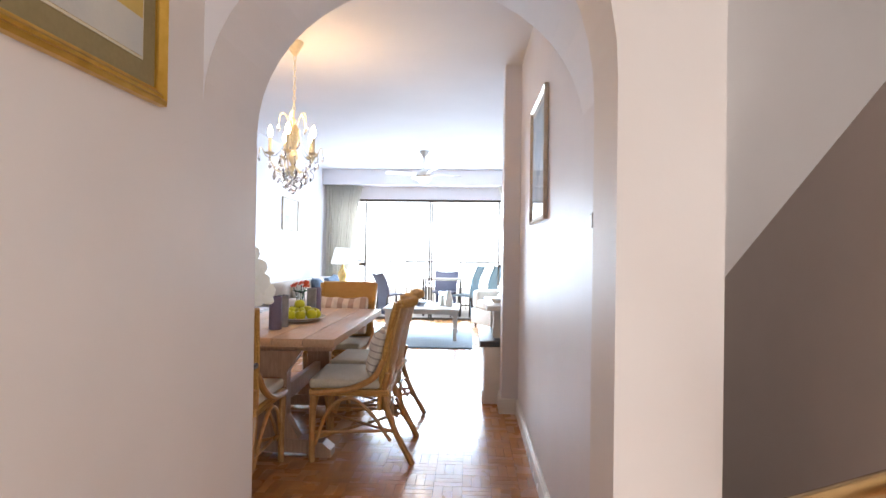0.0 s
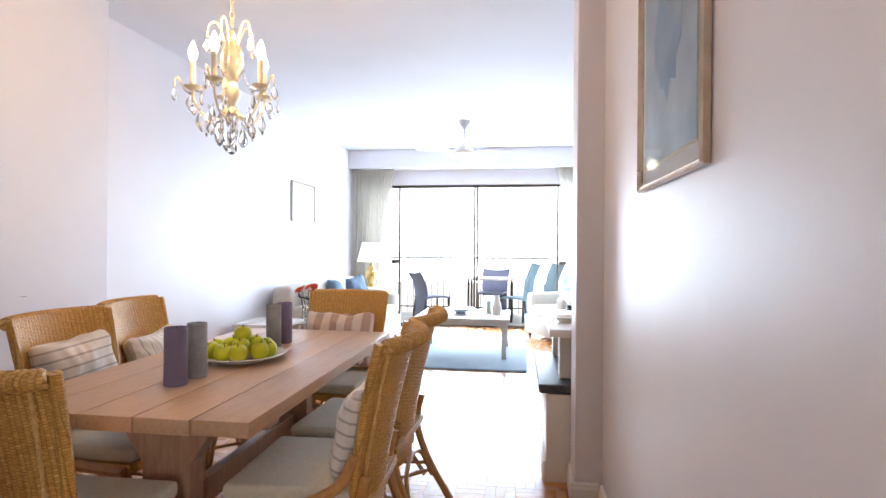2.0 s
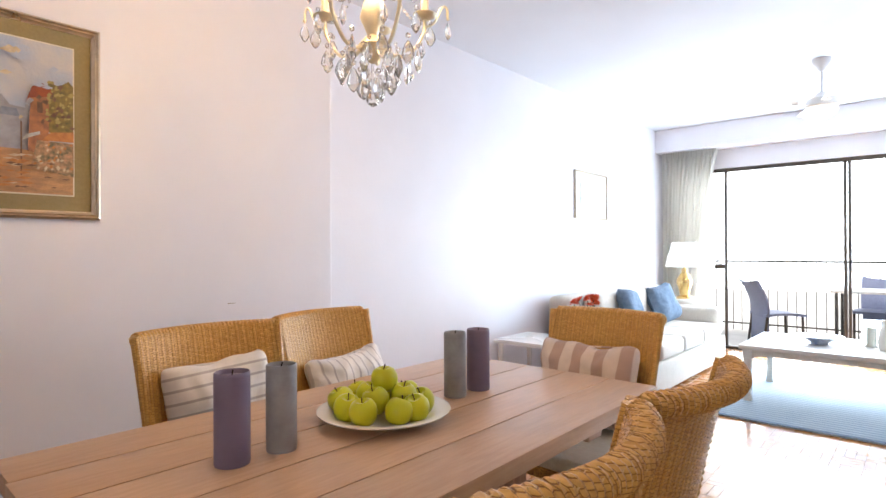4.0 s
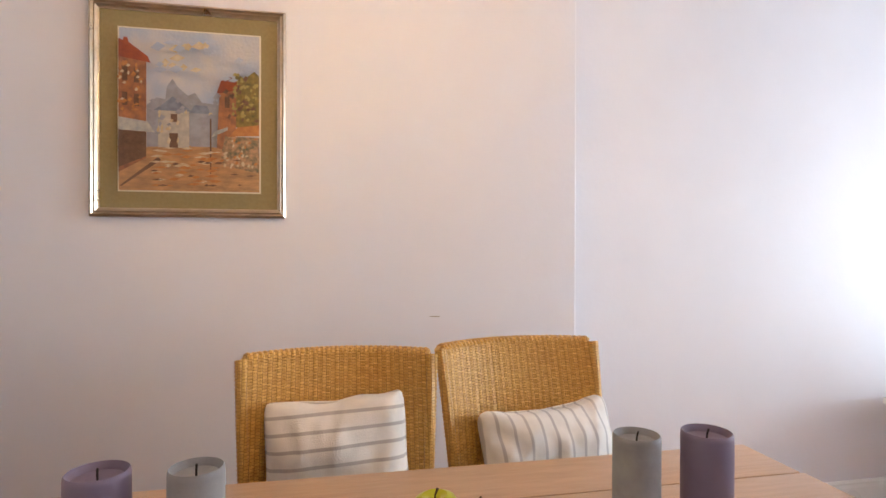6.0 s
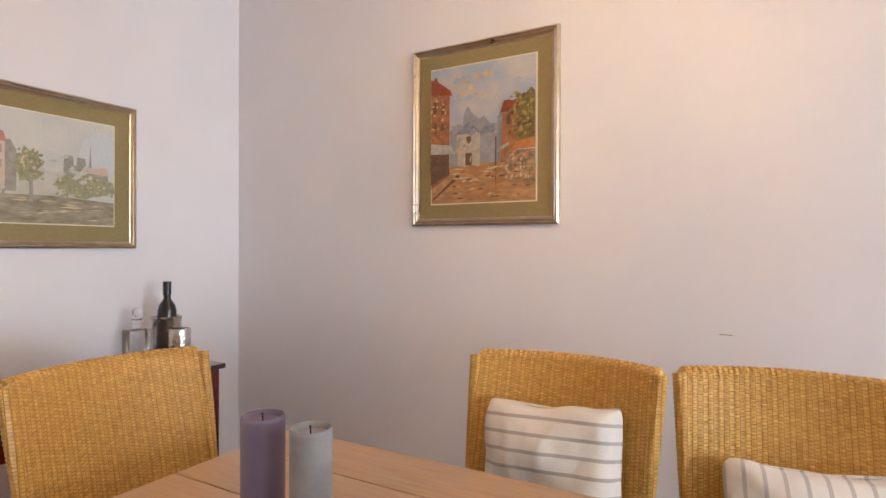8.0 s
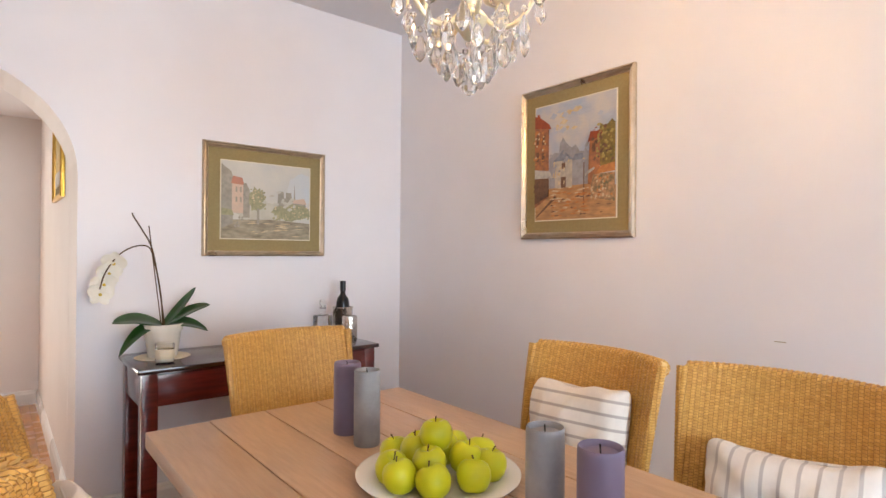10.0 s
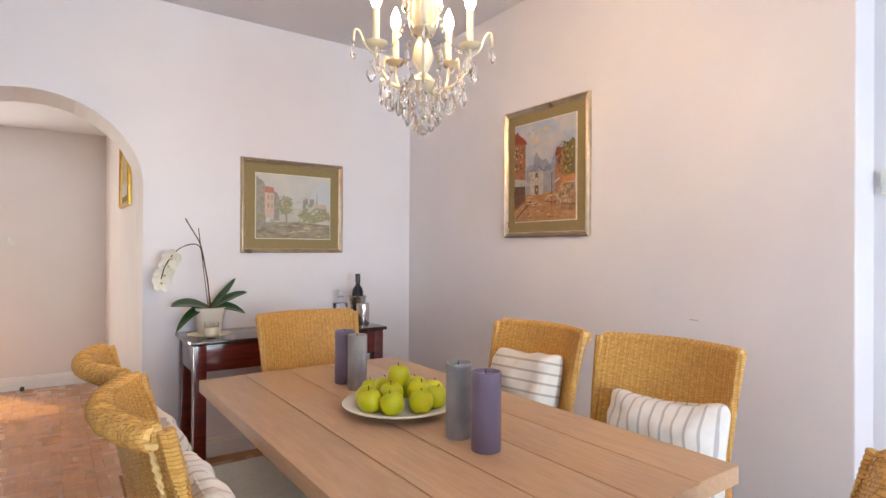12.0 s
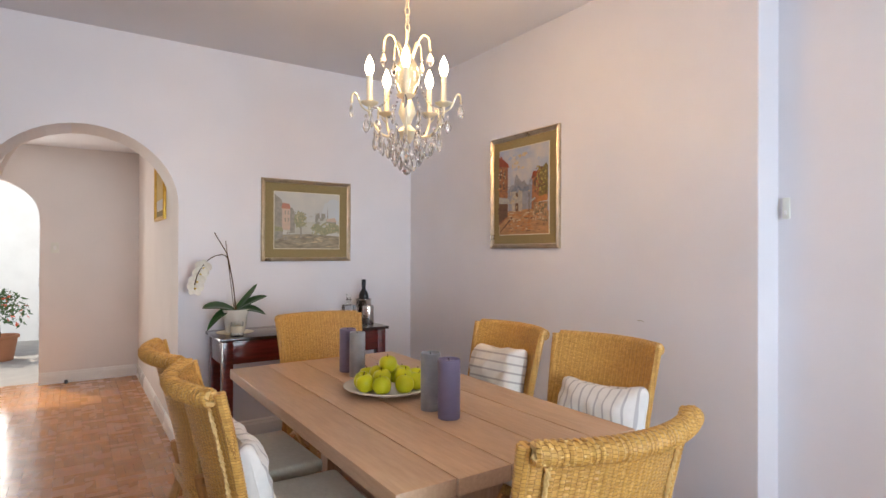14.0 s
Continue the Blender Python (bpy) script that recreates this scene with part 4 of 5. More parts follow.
STREET = [("canvas", rect(-1, 1, -1, 1), P_SKY),
          ("far_roofline", [(-0.62, -0.5), (-0.62, 0.06), (-0.48, 0.16), (-0.36, 0.14), (-0.34, 0.30), (-0.26, 0.40), (-0.18, 0.30), (-0.04, 0.20), (0.06, 0.24), (0.16, 0.12), (0.42, 0.10), (0.5, -0.5)], P_HAZE),
          ("street", [(-1, -1), (1, -1), (1, -0.5), (0.1, -0.42), (-0.6, -0.46), (-1, -0.6)], P_STREET),
          ("pavement_edge", [(-1, -0.95), (-0.96, -0.95), (-0.42, -0.62), (-0.46, -0.58)], P_BROWN),
          ("chapel", rect(-0.46, -0.02, -0.46, 0.02), P_STONE), ("chapel_roof", [(-0.52, 0.0), (-0.42, 0.06), (-0.25, 0.18), (-0.08, 0.06), (0.02, 0.0)], P_BLUE),
          ("chapel_door", rect(-0.30, -0.18, -0.46, -0.28), P_BROWN), ("chapel_window", rect(-0.28, -0.19, -0.14, -0.04), P_BROWN),
          ("side_house", rect(0.0, 0.26, -0.44, 0.0), P_HAZE), ("side_roof", [(-0.02, -0.02), (0.06, 0.08), (0.24, 0.08), (0.28, -0.02)], P_BLUE),
          ("left_house", [(-1, -0.78), (-0.62, -0.60), (-0.62, 0.60), (-1, 0.66)], P_RED), ("left_roof", [(-1, 0.64), (-0.56, 0.58), (-0.60, 0.66), (-0.86, 0.82), (-0.88, 0.88), (-0.93, 0.88), (-0.94, 0.84), (-1, 0.86)], P_ROOF),
          ("left_awning", [(-1, -0.26), (-0.50, -0.28), (-0.60, -0.15), (-1, -0.10)], P_AWN), ("left_shade", [(-1, -0.72), (-0.62, -0.58), (-0.62, -0.28), (-1, -0.26)], P_BROWN),
          ("tree", ragged(0.84, 0.14, 0.30, 0.44, 3), P_TREE), ("right_house", [(0.38, -0.45), (0.66, -0.5), (0.66, 0.34), (0.42, 0.30)], P_RED), ("right_roof", [(0.36, 0.20), (0.44, 0.40), (0.58, 0.46), (0.72, 0.36), (0.70, 0.30), (0.40, 0.24)], P_ROOF),
          ("stall", [(0.42, -0.66), (1, -0.76), (1, -0.3), (0.5, -0.3)], P_STALL), ("right_awning", [(0.56, -0.30), (1, -0.28), (1, -0.14), (0.68, -0.18)], P_ORANGE), ("small_awning", [(0.30, -0.32), (0.54, -0.22), (0.54, -0.18), (0.36, -0.24)], P_AWN),
          ("lamp_post", rect(0.285, 0.305, -0.78, -0.06), P_BROWN), ("lamp_head", ragged(0.295, -0.04, 0.03, 0.035, 14, 8), P_LIGHT)]
for a, b, c in ((-0.94, 0.34, 0.52), (-0.78, 0.32, 0.49), (-0.94, 0.04, 0.20), (-0.78, 0.03, 0.18), (0.50, 0.06, 0.20)):
    STREET.append(("window_stroke", rect(a, a + 0.07, b, c), P_BROWN))
BOULEVARD = [("canvas", rect(-1, 1, -1, 1), P_SKY2), ("blue_sky", ragged(0.8, 0.35, 0.34, 0.50, 41), P_PALEBLUE),
             ("far_mist", ragged(-0.05, -0.30, 0.75, 0.34, 31), P_MIST), ("street", [(-1, -1), (1, -1), (1, -0.55), (0.1, -0.48), (-1, -0.52)], P_STREET2),
             ("grey_house", [(-1, -0.75), (-0.76, -0.62), (-0.76, 0.58), (-0.80, 0.74), (-0.92, 0.84), (-1, 0.92)], P_GREY), ("pink_house", rect(-0.78, -0.54, -0.34, 0.44), P_PINK),
             ("red_roof", [(-0.80, 0.42), (-0.52, 0.40), (-0.56, 0.58), (-0.76, 0.62)], P_ROOF2), ("narrow_house", [(-0.54, -0.45), (-0.40, -0.45), (-0.40, 0.28), (-0.48, 0.46), (-0.54, 0.44)], P_GREY),
             ("awning", [(-1, -0.40), (-0.74, -0.40), (-0.78, -0.26), (-1, -0.22)], P_TREE2), ("shop", [(-1, -0.72), (-0.76, -0.62), (-0.76, -0.40), (-1, -0.40)], P_GREY),
             ("tree", ragged(-0.24, 0.02, 0.20, 0.34, 8), P_TREE2), ("tree_trunk", rect(-0.24, -0.19, -0.62, -0.2), P_GREY),
             ("cathedral", [(0.20, -0.3), (0.24, 0.30), (0.36, 0.30), (0.37, 0.12), (0.41, 0.12), (0.42, 0.28), (0.54, 0.28), (0.56, 0.06), (0.60, 0.06), (0.62, 0.54), (0.64, 0.06), (0.88, 0.08), (0.92, -0.3)], P_GREY),
             ("cathedral_roof", [(0.56, 0.0), (0.62, 0.10), (0.86, 0.14), (0.92, -0.02)], P_PINK), ("hedge", ragged(0.55, -0.28, 0.46, 0.24, 5), P_TREE2)]
for a, b in ((-0.71, 0.20), (-0.71, -0.06), (-0.62, 0.20), (-0.62, -0.06)):
    BOULEVARD.append(("window_stroke", rect(a, a + 0.035, b, b + 0.14), P_GREY))


def dabs(name, mt, x0, x1, z0, z1, n, w, h, seed):
    """Loose brush marks spread over a patch of a painting."""
    r = random.Random(seed)
    return [(name, [(x + w * a, z + h * b) for a, b in ((-1, -0.4), (0.1, -1), (1, 0.2), (0.0, 1))], mt)
            for x, z, w, h in ((r.uniform(x0, x1), r.uniform(z0, z1), w * r.uniform(0.5, 1.2), h * r.uniform(0.5, 1.2)) for _ in range(n))]


DABS = [(P_LIGHT, -0.5, 0.4, -0.88, -0.45, 26, 0.08, 0.018), (P_ORANGE, -0.5, 0.4, -0.95, -0.5, 26, 0.10, 0.018), (P_BROWN, -0.95, 0.95, -0.95, -0.6, 14, 0.07, 0.014),
        (P_BROWN, -0.98, -0.64, -0.62, -0.26, 14, 0.035, 0.04), (P_ORANGE, -0.98, -0.66, -0.05, 0.58, 18, 0.04, 0.03), (P_LIGHT, -0.96, -0.66, 0.0, 0.56, 10, 0.03, 0.025),
        (P_BROWN, 0.5, 0.98, -0.12, 0.45, 20, 0.04, 0.035), (P_OCHRE, 0.62, 0.98, -0.1, 0.5, 40, 0.035, 0.028), (P_LIGHT, 0.5, 0.96, -0.70, -0.36, 22, 0.03, 0.024),
        (P_ORANGE, 0.46, 0.96, -0.66, -0.32, 12, 0.03, 0.024), (P_HAZE, -0.6, 0.4, -0.3, 0.2, 22, 0.05, 0.04), (P_LIGHT, -0.44, -0.04, -0.40, 0.0, 12, 0.03, 0.04),
        (P_LIGHT, -0.35, 0.25, 0.45, 0.9, 12, 0.10, 0.05), (P_SKYBLUE, -0.6, 0.9, 0.35, 0.95, 14, 0.11, 0.05)]
for k, (mt, a, b, c, d, n, w, h) in enumerate(DABS):
    STREET += dabs("brush_stroke", mt, a, b, c, d, n, w, h, k + 1)
DABS = [(P_TREE2, 0.12, 0.96, -0.48, -0.08, 40, 0.04, 0.04), (P_LIGHT, 0.16, 0.94, -0.44, -0.10, 30, 0.025, 0.025), (P_LIGHT, -0.4, 0.8, -0.92, -0.55, 20, 0.12, 0.02),
        (P_STREET2, -0.9, 0.9, -0.95, -0.6, 16, 0.12, 0.02), (P_TREE2, -0.42, -0.06, -0.2, 0.32, 22, 0.035, 0.04), (P_LIGHT, -0.40, -0.08, -0.15, 0.28, 20, 0.022, 0.025),
        (P_GREY, -0.98, -0.5, -0.7, -0.35, 16, 0.03, 0.04), (P_MIST, -0.1, 0.6, -0.2, 0.28, 16, 0.07, 0.06)]
for k, (mt, a, b, c, d, n, w, h) in enumerate(DABS):
    BOULEVARD += dabs("brush_stroke", mt, a, b, c, d, n, w, h, k + 31)
picture("framed_picture", pose(XW, 3.262, 1.690, 0, 0, -90), 0.630, 0.725, 0.030, M_SILVER, 0.060, "painted street scene with olive mount in a silver-gilt frame", STREET)
picture("framed_picture", pose(-1.580, Y_ARCH, 1.530, 0, 0, 0), 0.685, 0.598, 0.028, M_SILVER, 0.066, "pale boulevard painting with olive mount in a silver-gilt frame", BOULEVARD)
M_PAPER = mat("pale_mount", (0.74, 0.74, 0.72), (0.70, 0.70, 0.68), scale=50, rough=0.8)
ABSTRACT = [("canvas", rect(-1, 1, -1, 1), P_PALE), ("wash", ragged(-0.1, 0.2, 0.6, 0.6, 12), P_BLUE)]
SEASCAPE = [("canvas", rect(-1, 1, -1, 1), P_SKY2), ("sea", rect(-1, 1, -1, -0.2), P_PALE)]
p = picture("framed_picture", pose(XE, 3.20, 1.745, 0, 0, 90), 0.63, 0.680, 0.018, M_SILVER, 0.045, "pale blue picture under glass in a thin silver frame", [("canvas", rect(-1, 1, -1, 1), P_PALE), ("wash", ragged(0.0, 0.15, 0.55, 0.6, 12), paint("blue_wash", (0.20, 0.30, 0.42), (0.34, 0.42, 0.50), 8))], M_PAPER)
part("cover_glass", box(-0.29, 0.29, 0.0135, 0.0150, -0.315, 0.315), M_PANE, p, smooth=False)
picture("framed_picture", pose(XL, 8.04, 1.745, 0, 0, -90), 0.70, 0.47, 0.018, M_SILVER, 0.10, "pale print with wide white mount in a thin silver frame", SEASCAPE, M_PAPER)
P_YEL = paint("yellow_wash", (0.62, 0.44, 0.10), (0.52, 0.36, 0.10), 8)
picture("framed_picture", pose(-0.7035, 1.03, 1.815, 0, 0, -90), 0.54, 0.55, 0.032, M_GOLD, 0.05, "yellow painting in a bright gold frame in the hall", [("canvas", rect(-1, 1, -1, 1), P_YEL), ("wash", rect(-1, 1, -1, -0.6), P_SKY2)], M_MOUNT)


# ---- console table with its things ----
DX0, DX1, DY0, DY1, DZ = -2.020, -0.868, 1.884, 2.335, 0.770
desk = thing("console_table", pose((DX0 + DX1) / 2, (DY0 + DY1) / 2, 0), "dark red mahogany console table with three drawers", "console table")
w, d = (DX1 - DX0) / 2, (DY1 - DY0) / 2
part("tabletop", box(-w, w, -d, d, DZ - 0.022, DZ, 0.007), M_MAHOG_TOP, desk, "polished dark top")
part("apron", box(-w + 0.02, w - 0.02, -d + 0.015, d - 0.03, DZ - 0.165, DZ - 0.023, 0.003), M_MAHOG, desk)
for k in range(3):
    x0 = -w + 0.075 + k * (2 * w - 0.15) / 3
    part("drawer", box(x0 + 0.004, x0 + (2 * w - 0.15) / 3 - 0.004, d - 0.031, d - 0.014, DZ - 0.155, DZ - 0.030, 0.004), M_MAHOG, desk)
for sx in (-1, 1):
    for sy in (-1, 1):
        part("leg", box(sx * (w - 0.05) - 0.032, sx * (w - 0.05) + 0.032, sy * (d - 0.05) - 0.032, sy * (d - 0.05) + 0.032, 0, DZ - 0.024, 0.005), M_MAHOG, desk)

orchid = thing("orchid", pose(-1.020, 2.06, DZ), "white moth orchid in a ribbed white pot on the console", "plant")
bm = lathe([(0, 0), (0.052, 0), (0.056, 0.01), (0.068, 0.115), (0.074, 0.122), (0.076, 0.150), (0.070, 0.152), (0.066, 0.125), (0, 0.12)], 40)
for v in bm.verts:
    v.co.x *= 1.12
    v.co.y *= 1.12
    if v.co.z > 0.11:
        q = math.atan2(v.co.y, v.co.x)
        k = 1 + 0.025 * math.cos(16 * q)
        v.co.x *= k
        v.co.y *= k
part("pot", bm, M_CHINA, orchid, "white china pot with a frilled rim")
part("doily", lathe([(0, 0.0005), (0.115, 0.0005), (0.118, 0.002), (0.115, 0.0035), (0, 0.0035)], 40), M_IVORY, orchid)


def leaf(length, width, az, droop, lift):
    """A strap leaf, arched and keeled, from the pot's middle."""
    q = radians(az)
    def f(u, v):
        t = u
        half = width / 2 * math.sin(math.pi * min(1, 0.12 + 0.88 * t)) ** 0.6 * (1 if t < 0.97 else 0.4)
        s = 2 * v - 1
        r = length * t
        z = 0.14 + lift * t - droop * t * t + 0.25 * abs(s) * half - 0.45 * s * half * math.cos(q)
        return Vector((r * math.cos(q) - s * half * math.sin(q), r * math.sin(q) + s * half * math.cos(q), z)), Vector((0, 0, 1))
    return sheet(f, 14, 6, 0.004)


for L, W, az, dr, li in ((0.21, 0.090, 8, 0.07, 0.10), (0.20, 0.070, 172, 0.05, 0.14), (0.15, 0.055, 190, -0.02, 0.15), (0.20, 0.062, 20, 0.17, 0.06), (0.19, 0.078, 165, 0.09, 0.06)):
    part("leaf", leaf(L, W, az, dr, li), M_LEAF, orchid)
stem = smooth_path([(0.0, 0.0, 0.12), (0.012, 0.01, 0.28), (0.035, 0.0, 0.42), (0.060, 0.0, 0.500), (0.120, 0.01, 0.505), (0.185, 0.02, 0.465), (0.235, 0.03, 0.39), (0.255, 0.03, 0.32)], 7)
part("flower_stem", tube(stem, 0.0032, 6), M_STEM, orchid)
part("flower_stem", tube(smooth_path([(-0.01, 0, 0.12), (0.02, 0.0, 0.34), (0.05, 0, 0.50), (0.09, 0, 0.58), (0.125, 0, 0.64), (0.13, 0, 0.655)], 6), 0.0032, 6), M_STEM, orchid)
part("support_stick", tube([(0.0, -0.01, 0.1), (0.062, -0.005, 0.60)], 0.0025, 5), M_STEM, orchid)


def blossom():
    bm = bmesh.new()
    for k in range(5):
        q = radians(90 + 72 * k)
        wide = 0.030 if k in (1, 4) else 0.021
        def f(u, v, q=q, wide=wide):
            half = wide * math.sin(math.pi * (0.08 + 0.88 * u)) ** 0.55
            s = 2 * v - 1
            r = 0.052 * u
            y = 0.010 * u * u - 0.004 * (1 - s * s)
            return Vector((r * math.cos(q) - s * half * math.sin(q), y, r * math.sin(q) + s * half * math.cos(q))), Vector((0, 1, 0))
        sheet(f, 6, 4, 0.0012, bm)
    return bm


bl = None
for k, (x, y, z) in enumerate(((0.200, 0.01, 0.432), (0.220, 0.012, 0.390), (0.238, 0.014, 0.342), (0.252, 0.015, 0.300))):
    mm = pose(x, y + 0.01, z, -15 + 8 * k, 10 * (k % 3) - 10, -20 + 25 * (k % 2))
    if bl is None:
        bl = part("blossom", blossom(), M_PETAL, orchid, "white orchid flower", m=mm)
        part("throat", lathe([(0, -0.004), (0.007, 0), (0.005, 0.008), (0, 0.011)], 8), M_YELLOW, bl, m=pose(0, 0.004, -0.004, -90))
    else:
        o = new("blossom", bl.data)
        o.parent, o.matrix_basis = orchid, mm
        o2 = new("throat", bl.children[0].data)
        o2.parent, o2.matrix_basis = o, pose(0, 0.004, -0.004, -90)

jar = thing("glass_candle", pose(-0.995, 2.215, DZ), "small white candle in a clear glass on the console", "candle")
part("glass", lathe([(0, 0), (0.036, 0), (0.037, 0.004), (0.038, 0.085), (0.036, 0.085), (0.035, 0.008), (0, 0.008)], 28), M_GLASS, jar)
part("wax", lathe([(0, 0.009), (0.034, 0.009), (0.034, 0.055), (0, 0.055)], 24), M_PETAL, jar)
part("paper_label", lathe([(0.0384, 0.02), (0.0386, 0.06)], 28), M_IVORY, jar)

bottle = thing("wine_bottle", pose(-1.965, 2.03, DZ), "dark wine bottle standing in a silver cooler", "bottle")
part("bottle_body", lathe([(0, 0.02), (0.037, 0.022), (0.037, 0.20), (0.030, 0.225), (0.016, 0.245), (0.0135, 0.26), (0.0135, 0.305), (0.0155, 0.306), (0.0155, 0.318), (0, 0.32)], 26), M_BOTTLE, bottle)
part("capsule", lathe([(0.0145, 0.262), (0.0165, 0.263), (0.0168, 0.321), (0, 0.323)], 20), M_BLACK, bottle)
cooler = tagged_at(part("wine_cooler", lathe([(0, 0), (0.055, 0), (0.058, 0.006), (0.056, 0.16), (0.060, 0.166), (0.060, 0.175), (0.055, 0.175), (0.052, 0.16), (0.052, 0.012), (0, 0.012)], 32), M_CHROME), pose(-1.965, 2.03, DZ), "hammered silver wine cooler holding a bottle", "wine cooler")
can = tagged_at(part("canister", lathe([(0, 0), (0.040, 0), (0.042, 0.004), (0.042, 0.128), (0.040, 0.134), (0.036, 0.134), (0.036, 0.01), (0, 0.01)], 30), M_CHROME), pose(-1.945, 2.145, DZ), "embossed silver canister on the console", "canister")
dec = thing("decanter", pose(-1.865, 1.98, DZ), "square clear glass decanter with a stopper", "decanter")
part("decanter_body", box(-0.042, 0.042, -0.042, 0.042, 0, 0.13, 0.012), M_GLASS, dec)
part("neck", lathe([(0.016, 0.130), (0.014, 0.16), (0.022, 0.172), (0.018, 0.174), (0, 0.165)], 18), M_GLASS, dec)
part("stopper", lathe([(0, 0.170), (0.01, 0.172), (0.021, 0.19), (0.021, 0.205), (0.012, 0.214), (0, 0.216)], 10), M_GLASS, dec, smooth=False)

# small wall fittings
chime = thing("door_chime", pose(XL, 4.722, 1.495, 0, 0, -90), "cream plastic wall bell push", "bell push")
part("housing", box(-0.014, 0.014, 0, 0.018, -0.045, 0.045, 0.005), M_PLASTIC, chime)
part("button", box(-0.006, 0.006, 0.018, 0.021, -0.03, -0.01, 0.002), M_WHITE, chime)


def switch(m, label, w=0.070, h=0.105):
    s = thing("light_switch", m, label, "light switch", "light switches")
    part("plate", box(-w / 2, w / 2, 0, 0.009, -h / 2, h / 2, 0.003), M_PLASTIC, s)
    part("rocker", box(-0.012, 0.012, 0.009, 0.014, -0.02, 0.02, 0.002), M_WHITE, s)


switch(pose(0.017, -0.75, 1.328, 0, 0, 0), "cream plastic light switch on the hall wall")
switch(pose(0.335, 1.69, 1.326, 0, 0, 90), "white light switch on the jamb of the archway", 0.034, 0.050)
latch = thing("door_latch_plate", pose(0.140, -0.80, 0.99), "small steel latch plate in the entrance doorway", "latch plate")
part("plate", box(0.0, 0.004, -0.018, 0.018, -0.045, 0.045, 0.001), M_CHROME, latch)
crack = tagged_at(part("wall_crack", box(-0.018, 0.018, 0.0, 0.0012, -0.0012, 0.0012), M_MOUNT), pose(XW, 4.117, 0.966, 0, 0, -90), "short hairline scratch in the painted dining wall", "scratch")
stop = thing("door_stop", pose(-0.08, -0.70, 0), "small black rubber door stop on the floor", "door stop")
part("rubber", lathe([(0, 0), (0.017, 0), (0.016, 0.025), (0.011, 0.034), (0, 0.035)], 16), M_BLACK, stop)
hr = thing("handrail", pose(0, 0, 0), "polished brass stair handrail on slim posts", "handrail")
part("rail", tube(smooth_path([(0.56, 1.48, 0.575), (0.56, 1.2, 0.742), (0.56, 0.955, 0.890), (0.56, 0.3, 1.285), (0.56, -0.1, 1.53)], 5), 0.021, 12), M_BRASS, hr)
for y in (1.42, 0.75, 0.05):
    part("post", tube([(0.56, y, 0), (0.56, y, 0.575 + (1.48 - y) * 0.604)], 0.012, 8), M_BRASS, hr)

# ---- fireplace ----
fp = thing("fireplace", pose(0, 0, 0), "white painted fireplace with a mantel shelf and slate hearth seat", "fireplace")
part("breast", box(0.36, 1.298, 4.64, 5.62, 0, 1.0, 0.004), M_WHITE, fp)
part("surround_post", box(0.190, 0.355, 4.76, 4.90, 0.515, 0.752, 0.005), M_WHITE, fp)
part("surround_post", box(0.190, 0.355, 5.40, 5.54, 0.515, 0.752, 0.005), M_WHITE, fp)
part("mantel", box(0.130, 0.40, 4.66, 5.60, 0.753, 0.795, 0.006), M_WHITE, fp, "white mantel shelf")
part("firebox", box(0.33, 0.357, 4.905, 5.395, 0.52, 0.75, 0.002), M_BLACK, fp)
part("hearth_base", box(0.115, 0.355, 4.625, 5.50, 0, 0.462, 0.005), M_WHITE, fp)
part("hearth_slab", box(0.075, 0.357, 4.622, 5.56, 0.464, 0.512, 0.010, seg=3), M_SLATE, fp, "dark slate hearth seat")
part("hearth_skirting", box(0.098, 0.114, 4.625, 5.50, 0, 0.11, 0.004), M_WHITE, fp)
ash = tagged_at(part("small_dish", lathe([(0, 0), (0.05, 0), (0.075, 0.025), (0.09, 0.032), (0.08, 0.034), (0.045, 0.012), (0, 0.01)], 24), M_CHINA), pose(0.25, 4.98, 0.795), "small pale dish on the mantel shelf", "dish")
unit = thing("media_unit", pose(0.75, 6.35, 0), "dark wood shelf unit with a pale top", "shelf unit")
part("top", box(-0.42, 0.50, -0.5, 0.5, 0.80, 0.83, 0.005), M_WHITE, unit)
part("side_panel", box(-0.36, 0.5, -0.48, -0.45, 0, 0.80, 0.003), M_BLACK, unit)
part("side_panel", box(-0.36, 0.5, 0.45, 0.48, 0, 0.80, 0.003), M_BLACK, unit)
for z in (0.05, 0.32, 0.57):
    part("shelf", box(-0.34, 0.5, -0.445, 0.445, z, z + 0.025, 0.003), M_BLACK, unit)
part("back_panel", box(0.48, 0.499, -0.445, 0.445, 0.08, 0.79), M_BLACK, unit)
tv = thing("amplifier", pose(0.62, 6.25, 0.595), "black audio amplifier on a shelf", "amplifier")
part("case", box(-0.15, 0.2, -0.22, 0.22, 0, 0.12, 0.006), M_BLACK, tv)
part("knob", lathe([(0, 0), (0.02, 0), (0.018, 0.018), (0, 0.02)], 16), M_CHROME, tv, m=pose(-0.15, 0.1, 0.06, 0, -90, 0))

# ---- living room ----
rug = thing("rug", pose(-0.74, 8.06, 0), "flat woven blue-grey striped rug with a fringe", "rug")
part("weave", box(-0.78, 0.78, -0.905, 0.905, 0.001, 0.012, 0.004), M_RUG, rug)
part("border", prism([(-0.78, -0.905), (0.78, -0.905), (0.78, -0.86), (-0.78, -0.86)], 'z', 0.0125, 0.0145), M_BLUE, rug, smooth=False)

